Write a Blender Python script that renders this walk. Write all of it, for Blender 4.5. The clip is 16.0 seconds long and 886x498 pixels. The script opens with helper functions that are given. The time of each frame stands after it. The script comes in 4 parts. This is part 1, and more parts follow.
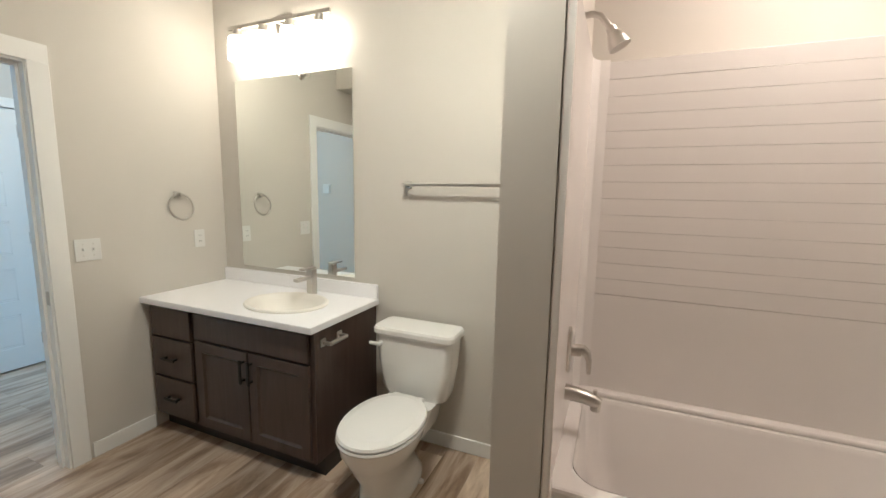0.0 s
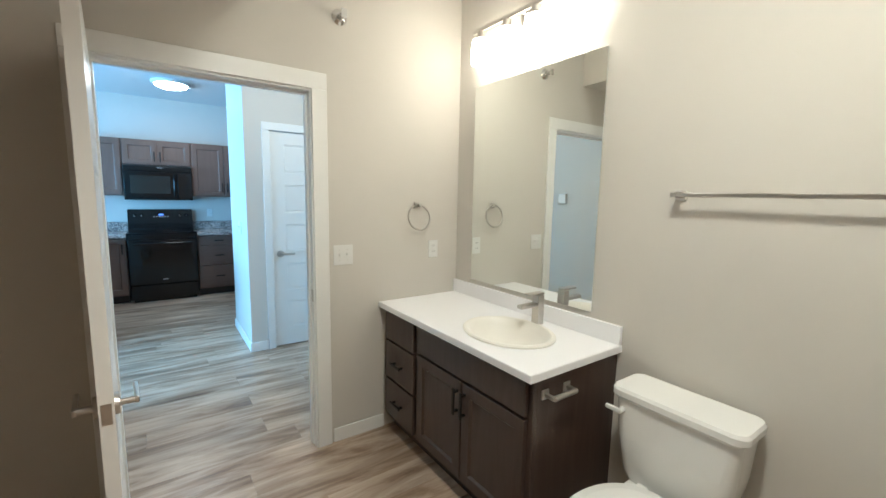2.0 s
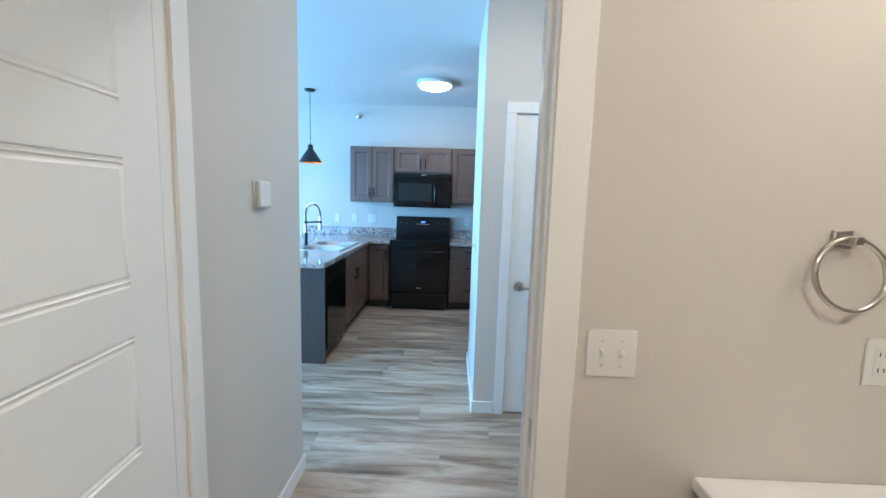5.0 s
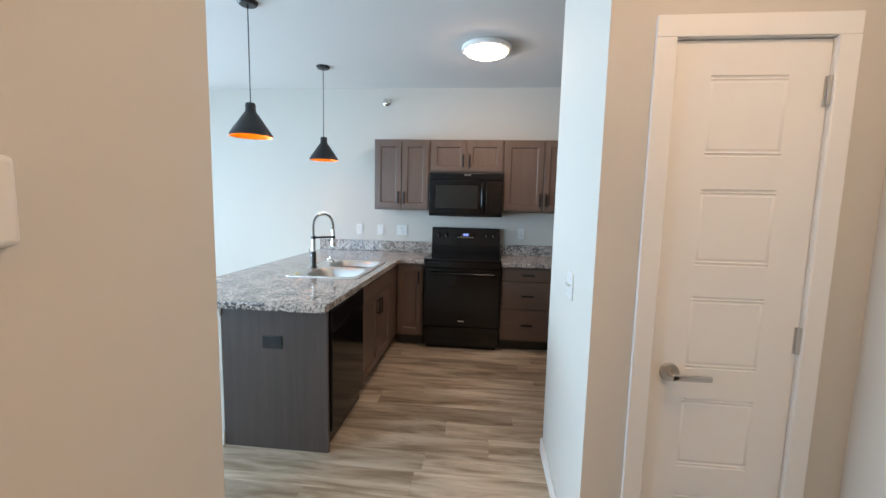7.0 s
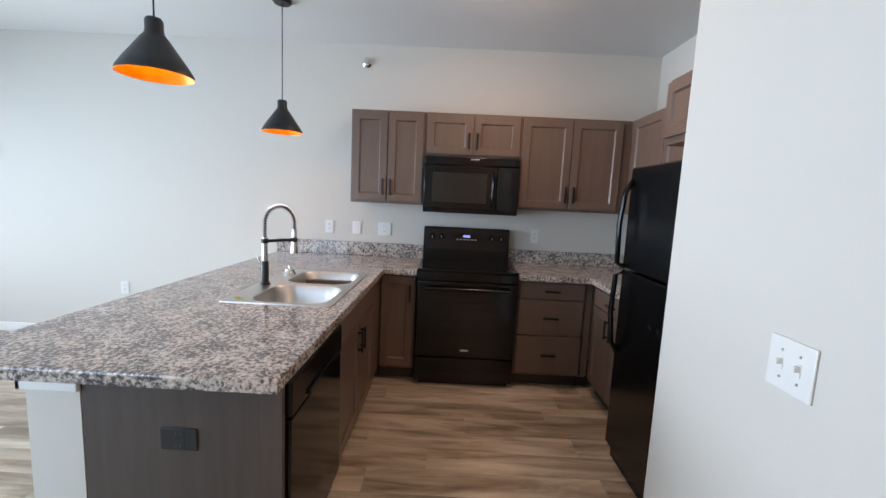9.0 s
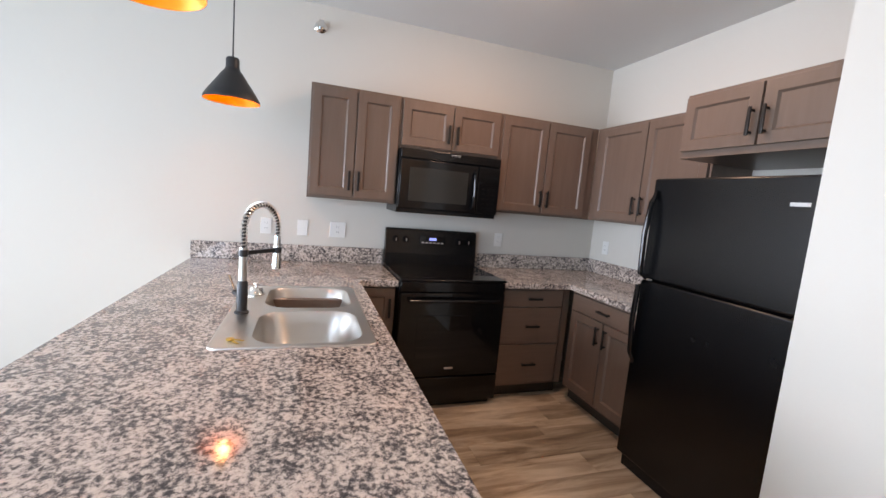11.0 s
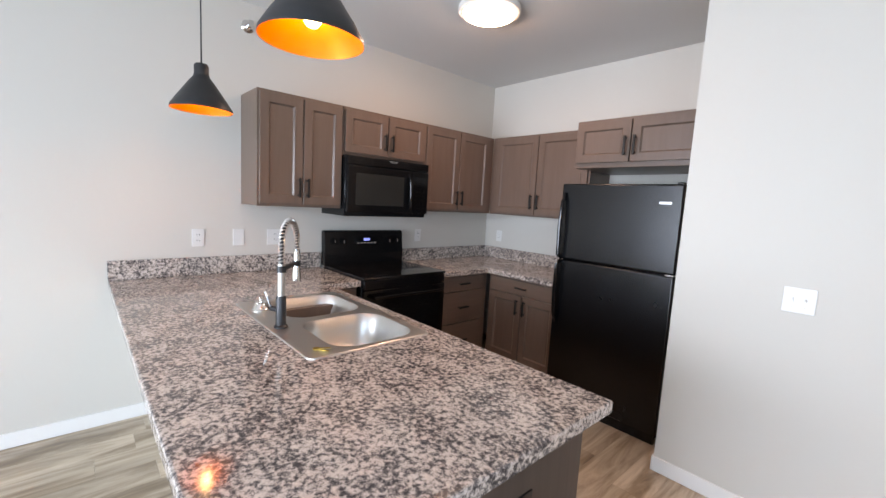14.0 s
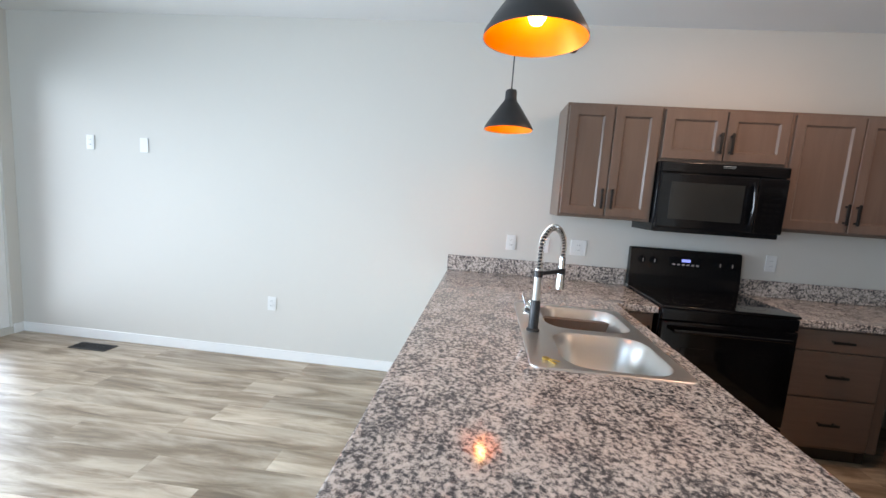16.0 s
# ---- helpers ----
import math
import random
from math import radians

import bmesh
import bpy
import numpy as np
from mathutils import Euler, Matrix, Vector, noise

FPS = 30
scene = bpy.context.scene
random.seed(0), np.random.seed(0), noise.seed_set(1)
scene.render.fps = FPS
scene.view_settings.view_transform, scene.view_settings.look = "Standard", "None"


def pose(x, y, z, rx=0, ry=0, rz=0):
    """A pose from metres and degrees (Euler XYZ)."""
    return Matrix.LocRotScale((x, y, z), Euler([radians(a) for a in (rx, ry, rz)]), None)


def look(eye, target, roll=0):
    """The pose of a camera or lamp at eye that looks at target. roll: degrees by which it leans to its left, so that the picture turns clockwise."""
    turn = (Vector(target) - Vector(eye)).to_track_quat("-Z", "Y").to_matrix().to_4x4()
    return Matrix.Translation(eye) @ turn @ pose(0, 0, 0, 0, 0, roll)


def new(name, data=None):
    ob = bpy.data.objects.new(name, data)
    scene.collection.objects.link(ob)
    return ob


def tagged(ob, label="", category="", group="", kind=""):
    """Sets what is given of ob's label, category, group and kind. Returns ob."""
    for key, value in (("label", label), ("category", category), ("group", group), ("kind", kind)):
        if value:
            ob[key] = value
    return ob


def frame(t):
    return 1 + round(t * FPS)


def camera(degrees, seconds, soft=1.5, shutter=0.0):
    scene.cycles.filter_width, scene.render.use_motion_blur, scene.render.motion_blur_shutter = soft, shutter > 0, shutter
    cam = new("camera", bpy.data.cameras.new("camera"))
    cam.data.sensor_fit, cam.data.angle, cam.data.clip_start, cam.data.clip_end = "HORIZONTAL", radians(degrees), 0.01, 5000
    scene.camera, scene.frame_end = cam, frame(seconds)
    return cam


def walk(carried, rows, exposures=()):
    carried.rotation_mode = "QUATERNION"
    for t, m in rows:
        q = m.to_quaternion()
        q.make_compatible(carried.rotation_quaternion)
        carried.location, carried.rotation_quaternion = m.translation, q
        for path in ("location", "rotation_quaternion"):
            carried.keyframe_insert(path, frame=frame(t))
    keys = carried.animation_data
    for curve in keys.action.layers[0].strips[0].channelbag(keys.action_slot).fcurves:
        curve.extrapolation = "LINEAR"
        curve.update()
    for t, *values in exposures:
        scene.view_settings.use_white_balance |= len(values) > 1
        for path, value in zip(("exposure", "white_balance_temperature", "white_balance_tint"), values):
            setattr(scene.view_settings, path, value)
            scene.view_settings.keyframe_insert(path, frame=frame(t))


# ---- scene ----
cam = camera(94.7, 16.0)
EXPO = [(0, 0.45, 5300, 4), (2.0, 0.52, 5150, 1), (4.7, 0.4, 5150, 6), (6.8, 0.12, 8500, 27), (9.2, -0.08, 9700, 38), (11.3, 0.2, 10600, 43), (13, 0.13, 10500, 43), (15, 0.06, 10300, 40), (16, 0.0, 9900, 37)]
PATH = [
    (0, (0.175, 0.284, 1.413), (-0.598, 2.108, 1.138), 1.0),
    (0.5, (0.146, 0.32, 1.409), (-0.879, 2.017, 1.147), 0.8),
    (1, (0.081, 0.404, 1.405), (-1.173, 1.943, 1.162), 0.9),
    (1.5, (-0.01, 0.497, 1.43), (-1.449, 1.863, 1.179), 1.0),
    (2, (-0.107, 0.614, 1.428), (-1.728, 1.758, 1.173), 1.1),
    (2.5, (-0.227, 0.798, 1.428), (-1.99, 1.708, 1.175), 1.6),
    (3, (-0.422, 0.904, 1.416), (-2.286, 1.581, 1.157), 1.8),
    (3.5, (-0.671, 0.966, 1.429), (-2.602, 1.417, 1.167), 2.0),
    (4, (-0.896, 1.024, 1.418), (-2.864, 1.271, 1.162), 2.0),
    (4.5, (-1.123, 1.073, 1.438), (-3.106, 1.162, 1.187), 1.8),
    (4.7, (-1.212, 1.093, 1.433), (-3.197, 1.115, 1.185), 1.6),
    (6.8, (-2.445, 0.905, 1.448), (-4.424, 0.737, 1.218), 1.7),
    (7, (-2.559, 0.884, 1.438), (-4.537, 0.684, 1.217), 1.3),
    (7.5, (-2.814, 0.838, 1.44), (-4.786, 0.606, 1.197), 1.3),
    (8, (-3.099, 0.81, 1.434), (-5.071, 0.581, 1.186), 1.6),
    (8.5, (-3.314, 0.696, 1.419), (-5.293, 0.547, 1.167), 2.2),
    (9, (-3.505, 0.521, 1.419), (-5.49, 0.496, 1.175), 2.7),
    (11.3, (-4.038, -0.415, 1.416), (-5.875, 0.341, 1.18), 5.0),
    (11.5, (-4.075, -0.506, 1.42), (-5.877, 0.33, 1.184), 4.9),
    (12, (-4.135, -0.702, 1.43), (-5.827, 0.338, 1.2), 4.9),
    (12.5, (-4.136, -0.91, 1.439), (-5.714, 0.297, 1.212), 4.4),
    (13, (-4.111, -1.069, 1.452), (-5.594, 0.254, 1.219), 3.9),
    (13.5, (-4.089, -1.135, 1.45), (-5.522, 0.24, 1.218), 3.5),
    (14, (-4.089, -1.143, 1.451), (-5.563, 0.19, 1.222), 3.2),
    (14.5, (-4.098, -1.099, 1.448), (-5.703, 0.072, 1.217), 3.0),
    (15, (-4.105, -0.985, 1.432), (-5.917, -0.174, 1.189), 3.3),
    (15.5, (-4.102, -0.848, 1.427), (-6.058, -0.52, 1.168), 3.6),
    (16, (-4.04, -0.756, 1.427), (-6.015, -0.951, 1.178), 4.0),
]
SCALE = 1.025
walk(cam, [(t, look(Vector(eye) * SCALE, Vector(target) * SCALE, roll)) for t, eye, target, roll in PATH],
     EXPO)

# ---- world and large lights ----
world = bpy.data.worlds.new("sky")
world.use_nodes = True
scene.world = world
_bg = world.node_tree.nodes["Background"]
_sky = world.node_tree.nodes.new("ShaderNodeTexSky")
_sky.sky_type = "NISHITA"
_sky.sun_disc = False
_sky.sun_elevation = radians(40)
_sky.sun_rotation = radians(150)
world.node_tree.links.new(_sky.outputs[0], _bg.inputs[0])
_bg.inputs[1].default_value = 0.10


def area_light(name, m, sx, sy, watts, colour, spread=180):
    d = bpy.data.lights.new(name, "AREA")
    d.shape, d.size, d.size_y, d.energy, d.color = "RECTANGLE", sx, sy, watts, colour
    d.spread = radians(spread)
    ob = new(name, d)
    ob.matrix_world = Matrix.Scale(SCALE, 4) @ m
    return ob


def point_light(name, x, y, z, watts, colour, radius):
    d = bpy.data.lights.new(name, "POINT")
    d.energy, d.color, d.shadow_soft_size = watts, colour, radius
    ob = new(name, d)
    ob.location = Vector((x, y, z)) * SCALE
    return ob


DAY = (0.34, 0.67, 1.0)
WARM = (1.0, 0.74, 0.48)
area_light("daylight_area", look((-5.35, -4.70, 1.2), (-5.35, 0, 1.1)), 3.3, 2.0, 165, DAY, 100)
# added blue fill from an unseen east window, evens out the west wall
area_light("daylight_area", look((-2.56, -2.6, 1.4), (-6, -2.6, 1.2)), 2.2, 1.6, 120, (0.25, 0.61, 1.0))

# ---- materials ----


def material(name, colour, rough=0.5, metal=0.0, vary=0.06, scale=6.0, bump=0.0, bump_scale=120.0, spec=0.5, emit=None, power=0.0, coat=0.0):
    m = bpy.data.materials.new(name)
    m.use_nodes = True
    nt = m.node_tree
    b = nt.nodes["Principled BSDF"]
    b.inputs["Roughness"].default_value = rough
    b.inputs["Metallic"].default_value = metal
    b.inputs["Specular IOR Level"].default_value = spec
    b.inputs["Coat Weight"].default_value = coat
    co = nt.nodes.new("ShaderNodeTexCoord")
    n = nt.nodes.new("ShaderNodeTexNoise")
    n.inputs["Scale"].default_value, n.inputs["Detail"].default_value = scale, 5
    nt.links.new(co.outputs["Object"], n.inputs["Vector"])
    mix = nt.nodes.new("ShaderNodeMix")
    mix.data_type = "RGBA"
    mix.inputs["A"].default_value = (*[max(0, c * (1 - vary)) for c in colour], 1)
    mix.inputs["B"].default_value = (*[min(1, c * (1 + vary)) for c in colour], 1)
    nt.links.new(n.outputs["Fac"], mix.inputs["Factor"])
    nt.links.new(mix.outputs["Result"], b.inputs["Base Color"])
    rr = nt.nodes.new("ShaderNodeMapRange")
    rr.inputs["To Min"].default_value, rr.inputs["To Max"].default_value = rough * 0.85, min(1, rough * 1.15)
    nt.links.new(n.outputs["Fac"], rr.inputs["Value"])
    nt.links.new(rr.outputs[0], b.inputs["Roughness"])
    if bump:
        n2 = nt.nodes.new("ShaderNodeTexNoise")
        n2.inputs["Scale"].default_value, n2.inputs["Detail"].default_value = bump_scale, 3
        nt.links.new(co.outputs["Object"], n2.inputs["Vector"])
        bp = nt.nodes.new("ShaderNodeBump")
        bp.inputs["Strength"].default_value, bp.inputs["Distance"].default_value = bump, 0.004
        nt.links.new(n2.outputs["Fac"], bp.inputs["Height"])
        nt.links.new(bp.outputs[0], b.inputs["Normal"])
    if emit:
        b.inputs["Emission Color"].default_value = (*emit, 1)
        b.inputs["Emission Strength"].default_value = power
    return m


def ramp_node(nt, stops):
    r = nt.nodes.new("ShaderNodeValToRGB")
    e = r.color_ramp.elements
    while len(e) < len(stops):
        e.new(0.5)
    for el, (p, c) in zip(e, stops):
        el.position, el.color = p, (*c, 1)
    return r


def wood_material(name, stops, stretch, rough, random_shift=0.0, bump=0.15, blotch=0.0):
    """Grain along the object's local axis with the smallest stretch."""
    m = bpy.data.materials.new(name)
    m.use_nodes = True
    nt = m.node_tree
    b = nt.nodes["Principled BSDF"]
    co = nt.nodes.new("ShaderNodeTexCoord")
    info = nt.nodes.new("ShaderNodeObjectInfo")
    mul = nt.nodes.new("ShaderNodeVectorMath")
    mul.operation = "MULTIPLY_ADD"
    mul.inputs[1].default_value = (1, 1, 1)
    mp = nt.nodes.new("ShaderNodeMapping")
    mp.inputs["Scale"].default_value = stretch
    cb = nt.nodes.new("ShaderNodeCombineXYZ")
    sc = nt.nodes.new("ShaderNodeMath")
    sc.operation = "MULTIPLY"
    sc.inputs[1].default_value = 37.0
    nt.links.new(info.outputs["Random"], sc.inputs[0])
    for i in range(3):
        nt.links.new(sc.outputs[0], cb.inputs[i])
    nt.links.new(co.outputs["Object"], mul.inputs[0])
    nt.links.new(cb.outputs[0], mul.inputs[2])
    nt.links.new(mul.outputs[0], mp.inputs["Vector"])
    n1 = nt.nodes.new("ShaderNodeTexNoise")
    n1.inputs["Scale"].default_value, n1.inputs["Detail"].default_value, n1.inputs["Roughness"].default_value = 1.0, 8, 0.62
    n1.inputs["Distortion"].default_value = 0.6
    nt.links.new(mp.outputs[0], n1.inputs["Vector"])
    r = ramp_node(nt, stops)
    nt.links.new(n1.outputs["Fac"], r.inputs["Fac"])
    hs = nt.nodes.new("ShaderNodeHueSaturation")
    rr = nt.nodes.new("ShaderNodeMapRange")
    rr.inputs["To Min"].default_value, rr.inputs["To Max"].default_value = 1 - random_shift, 1 + random_shift
    nt.links.new(info.outputs["Random"], rr.inputs["Value"])
    patch = nt.nodes.new("ShaderNodeTexNoise")
    patch.inputs["Scale"].default_value, patch.inputs["Detail"].default_value = 0.32, 3
    nt.links.new(mp.outputs[0], patch.inputs["Vector"])
    pr = nt.nodes.new("ShaderNodeMapRange")
    pr.inputs["From Min"].default_value, pr.inputs["From Max"].default_value = 0.32, 0.68
    pr.inputs["To Min"].default_value, pr.inputs["To Max"].default_value = 1 - blotch, 1 + blotch
    nt.links.new(patch.outputs["Fac"], pr.inputs["Value"])
    both = nt.nodes.new("ShaderNodeMath")
    both.operation = "MULTIPLY"
    nt.links.new(rr.outputs[0], both.inputs[0])
    nt.links.new(pr.outputs[0], both.inputs[1])
    nt.links.new(both.outputs[0], hs.inputs["Value"])
    nt.links.new(r.outputs[0], hs.inputs["Color"])
    nt.links.new(hs.outputs[0], b.inputs["Base Color"])
    b.inputs["Roughness"].default_value = rough
    bp = nt.nodes.new("ShaderNodeBump")
    bp.inputs["Strength"].default_value, bp.inputs["Distance"].default_value = bump, 0.002
    nt.links.new(n1.outputs["Fac"], bp.inputs["Height"])
    nt.links.new(bp.outputs[0], b.inputs["Normal"])
    return m


def granite_material(name):
    m = bpy.data.materials.new(name)
    m.use_nodes = True
    nt = m.node_tree
    b = nt.nodes["Principled BSDF"]
    co = nt.nodes.new("ShaderNodeTexCoord")

    def noise_node(scale, detail, rough, dist=0.0):
        n = nt.nodes.new("ShaderNodeTexNoise")
        n.inputs["Scale"].default_value, n.inputs["Detail"].default_value = scale, detail
        n.inputs["Roughness"].default_value, n.inputs["Distortion"].default_value = rough, dist
        nt.links.new(co.outputs["Object"], n.inputs["Vector"])
        return n

    def blend(fac, a, c):
        mx = nt.nodes.new("ShaderNodeMix")
        mx.inputs["Factor"].default_value = fac
        nt.links.new(a, mx.inputs["A"])
        nt.links.new(c, mx.inputs["B"])
        return mx.outputs["Result"]

    flecks, drift = noise_node(74, 5, 0.68, 0.3), noise_node(9, 3, 0.6)
    f = blend(0.22, flecks.outputs["Fac"], drift.outputs["Fac"])
    r = ramp_node(nt, [(0.0, (0.03, 0.027, 0.027)), (0.40, (0.055, 0.048, 0.048)), (0.455, (0.14, 0.122, 0.117)), (0.50, (0.33, 0.28, 0.255)), (0.535, (0.52, 0.435, 0.385)), (0.65, (0.70, 0.60, 0.54))])
    nt.links.new(f, r.inputs["Fac"])
    nt.links.new(r.outputs[0], b.inputs["Base Color"])
    b.inputs["Roughness"].default_value = 0.09
    return m


WALL = material("wall_paint", (0.60, 0.565, 0.51), 0.75, vary=0.02, scale=2.0, bump=0.06, bump_scale=220)
CEIL = material("ceiling_paint", (0.70, 0.69, 0.67), 0.9, vary=0.02, scale=2.0, bump=0.25, bump_scale=150)
TRIM = material("white_trim_paint", (0.80, 0.79, 0.76), 0.35, vary=0.02, scale=8)
DOOR = material("white_door_paint", (0.80, 0.785, 0.75), 0.32, vary=0.02, scale=8, bump=0.03, bump_scale=300)
PLASTIC = material("white_plastic", (0.72, 0.71, 0.68), 0.35, vary=0.01)
SLOT = material("dark_slot", (0.05, 0.05, 0.05), 0.5)
PORCELAIN = material("white_porcelain", (0.82, 0.81, 0.78), 0.08, vary=0.01, coat=0.4)
CREAM = material("cream_basin", (0.83, 0.80, 0.735), 0.32, vary=0.01)
VTOP = material("white_laminate", (0.87, 0.86, 0.87), 0.3, vary=0.03, scale=180)
ACRYLIC = material("white_acrylic", (0.80, 0.765, 0.735), 0.22, vary=0.015, scale=3)
NICKEL = material("brushed_nickel", (0.56, 0.53, 0.49), 0.33, metal=1.0, vary=0.02, scale=12)
STEEL = material("stainless_steel", (0.60, 0.58, 0.55), 0.36, metal=1.0, vary=0.03, scale=8)
CHROME = material("chrome", (0.75, 0.74, 0.72), 0.10, metal=1.0, vary=0.02)
BLACK = material("black_gloss", (0.004, 0.004, 0.0045), 0.12, vary=0.2, spec=0.35)
BLACKTEX = material("black_textured", (0.005, 0.005, 0.0055), 0.24, vary=0.2, bump=0.12, bump_scale=260, spec=0.35)
FRIDGE = material("black_fridge_skin", (0.002, 0.0022, 0.0026), 0.26, vary=0.12, scale=3, bump=0.04, bump_scale=300, spec=0.45)
GLASSBLACK = material("black_glass", (0.006, 0.006, 0.0065), 0.05, vary=0.1, spec=0.35)
MWGLASS = material("microwave_window", (0.022, 0.022, 0.02), 0.14, vary=0.2, spec=0.3)
MATTEBLACK = material("matte_black", (0.012, 0.012, 0.013), 0.42, vary=0.15, scale=30)
HANDLE = material("black_bronze_handle", (0.015, 0.013, 0.012), 0.38, metal=0.4, vary=0.1)
GOLD = material("gold_leaf_inside", (0.70, 0.205, 0.02), 0.42, metal=0.5, vary=0.12, scale=30)
BRASS = material("brass_key", (0.7, 0.45, 0.12), 0.3, metal=1.0)
# vanity wood, set darker than the kitchen's CAB browns
VCAB_STOPS = [(0.25, (0.045, 0.029, 0.022)), (0.55, (0.066, 0.043, 0.033)), (0.8, (0.085, 0.056, 0.044))]
VCAB = wood_material("dark_brown_maple", VCAB_STOPS, (26, 26, 2.2), 0.34, 0.05, 0.06)
CAB = wood_material("brown_stained_maple", [(0.25, (0.128, 0.079, 0.059)), (0.55, (0.148, 0.092, 0.070)), (0.8, (0.165, 0.105, 0.081))], (26, 26, 2.2), 0.34, 0.05, 0.06)
CABH = wood_material("brown_stained_maple_flat", [(0.25, (0.128, 0.079, 0.059)), (0.55, (0.148, 0.092, 0.070)), (0.8, (0.165, 0.105, 0.081))], (2.2, 26, 26), 0.34, 0.05, 0.06)
PANEL = wood_material("grey_brown_panel", [(0.25, (0.058, 0.039, 0.032)), (0.55, (0.072, 0.050, 0.042)), (0.8, (0.086, 0.061, 0.052))], (30, 30, 1.6), 0.5, 0.03, 0.06)
TOEKICK = material("dark_toe_kick", (0.03, 0.022, 0.018), 0.5)
PLANK = wood_material("vinyl_plank", [(0.27, (0.135, 0.084, 0.052)), (0.42, (0.29, 0.203, 0.137)), (0.54, (0.45, 0.345, 0.255)), (0.72, (0.63, 0.515, 0.40))], (11, 1.5, 11), 0.33, 0.07, 0.06, 0.17)
GRANITE = granite_material("speckled_granite_laminate")
MIRROR = material("mirror_silver", (0.88, 0.91, 0.89), 0.0, metal=1.0, vary=0.0)
SHADE = material("lit_frosted_glass", (0.9, 0.88, 0.84), 0.4, emit=(1.0, 0.80, 0.58), power=14)
DOME = material("lit_dome_diffuser", (0.9, 0.9, 0.9), 0.4, emit=(1.0, 0.90, 0.78), power=43)
# glow of the dome added to fill the hall with light
HALLFILL = material("lit_hall_fill_dome", (0.9, 0.88, 0.84), 0.4, emit=(1.0, 0.84, 0.64), power=48)
# strong glow for an unseen fill dome added to the bathroom
BATHFILL = material("lit_bath_fill_dome", (0.9, 0.88, 0.84), 0.4, emit=(1.0, 0.84, 0.63), power=125)
BATHDOME = material("lit_bath_dome", (0.9, 0.88, 0.84), 0.4, emit=(1.0, 0.74, 0.55), power=50)
BULB = material("lit_bulb", (0.9, 0.8, 0.6), 0.4, emit=(1.0, 0.66, 0.30), power=50)
DISPLAY = material("blue_display", (0.02, 0.03, 0.08), 0.2, emit=(0.15, 0.3, 1.0), power=1.5)
LOGO = material("grey_badge", (0.5, 0.5, 0.5), 0.35, metal=0.6)
BLANK = material("dark_cavity", (0.02, 0.02, 0.02), 0.9)
OUTSIDE = material("outdoor_ground", (0.16, 0.17, 0.12), 0.9, vary=0.4, scale=0.6)
_g = bpy.data.materials.new("window_glass")
_g.use_nodes = True
_g.node_tree.nodes["Principled BSDF"].inputs["Transmission Weight"].default_value = 1
_g.node_tree.nodes["Principled BSDF"].inputs["Roughness"].default_value = 0
GLASS = _g

# ---- mesh helpers ----


def bx(bm, x0, x1, y0, y1, z0, z1, bevel=0.0, seg=1):
    r = bmesh.ops.create_cube(bm, size=1.0, matrix=Matrix.Translation(((x0 + x1) / 2, (y0 + y1) / 2, (z0 + z1) / 2))
                              @ Matrix.Diagonal((abs(x1 - x0), abs(y1 - y0), abs(z1 - z0), 1)))
    if bevel:
        es = {e for v in r["verts"] for e in v.link_edges}
        bmesh.ops.bevel(bm, geom=list(es), offset=bevel, segments=seg, affect="EDGES", profile=0.5)
    return bm


def box(x0, x1, y0, y1, z0, z1, bevel=0.0, seg=1):
    return bx(bmesh.new(), x0, x1, y0, y1, z0, z1, bevel, seg)


def cyl(bm, p, q, r, r2=None, n=20):
    p, q = Vector(p), Vector(q)
    d = q - p
    m = Matrix.Translation((p + q) / 2) @ d.to_track_quat("Z", "Y").to_matrix().to_4x4()
    bmesh.ops.create_cone(bm, cap_ends=True, segments=n, radius1=r, radius2=r if r2 is None else r2, depth=d.length, matrix=m)
    return bm


def loft(bm, loops, cap0=True, cap1=True):
    rows = [[bm.verts.new(p) for p in lp] for lp in loops]
    n = len(rows[0])
    for a, b in zip(rows, rows[1:]):
        for i in range(n):
            bm.faces.new((a[i], a[(i + 1) % n], b[(i + 1) % n], b[i]))
    if cap0:
        bm.faces.new(rows[0][::-1])
    if cap1:
        bm.faces.new(rows[-1])
    return bm


def lathe(profile, n=32, cx=0.0, cy=0.0, cap0=False, cap1=False):
    return loft(bmesh.new(), [[(cx + r * math.cos(2 * math.pi * i / n), cy + r * math.sin(2 * math.pi * i / n), z) for i in range(n)] for r, z in profile], cap0, cap1)


def tube(bm, pts, r, n=10):
    pts = [Vector(p) for p in pts]
    loops = []
    up = Vector((0.123, 0.456, 0.88)).normalized()
    for i, p in enumerate(pts):
        t = (pts[min(i + 1, len(pts) - 1)] - pts[max(i - 1, 0)]).normalized()
        a = t.cross(up).normalized()
        b = t.cross(a).normalized()
        up = -b if False else up
        rr = r[i] if isinstance(r, (list, tuple)) else r
        loops.append([p + (a * math.cos(2 * math.pi * k / n) + b * math.sin(2 * math.pi * k / n)) * rr for k in range(n)])
    return loft(bm, loops)


def rrect(cx, cy, w, h, r, z, n=6):
    out = []
    for sx, sy, a0 in ((1, 1, 0), (-1, 1, 90), (-1, -1, 180), (1, -1, 270)):
        for k in range(n + 1):
            a = radians(a0 + 90 * k / n)
            out.append((cx + sx * (w / 2 - r) + r * math.cos(a), cy + sy * (h / 2 - r) + r * math.sin(a), z))
    return out


def ellipse(cx, cy, a, b, z, n=40, power=2.0):
    out = []
    for i in range(n):
        t = 2 * math.pi * i / n
        c, s = math.cos(t), math.sin(t)
        e = 2.0 / power
        out.append((cx + a * math.copysign(abs(c) ** e, c), cy + b * math.copysign(abs(s) ** e, s), z))
    return out


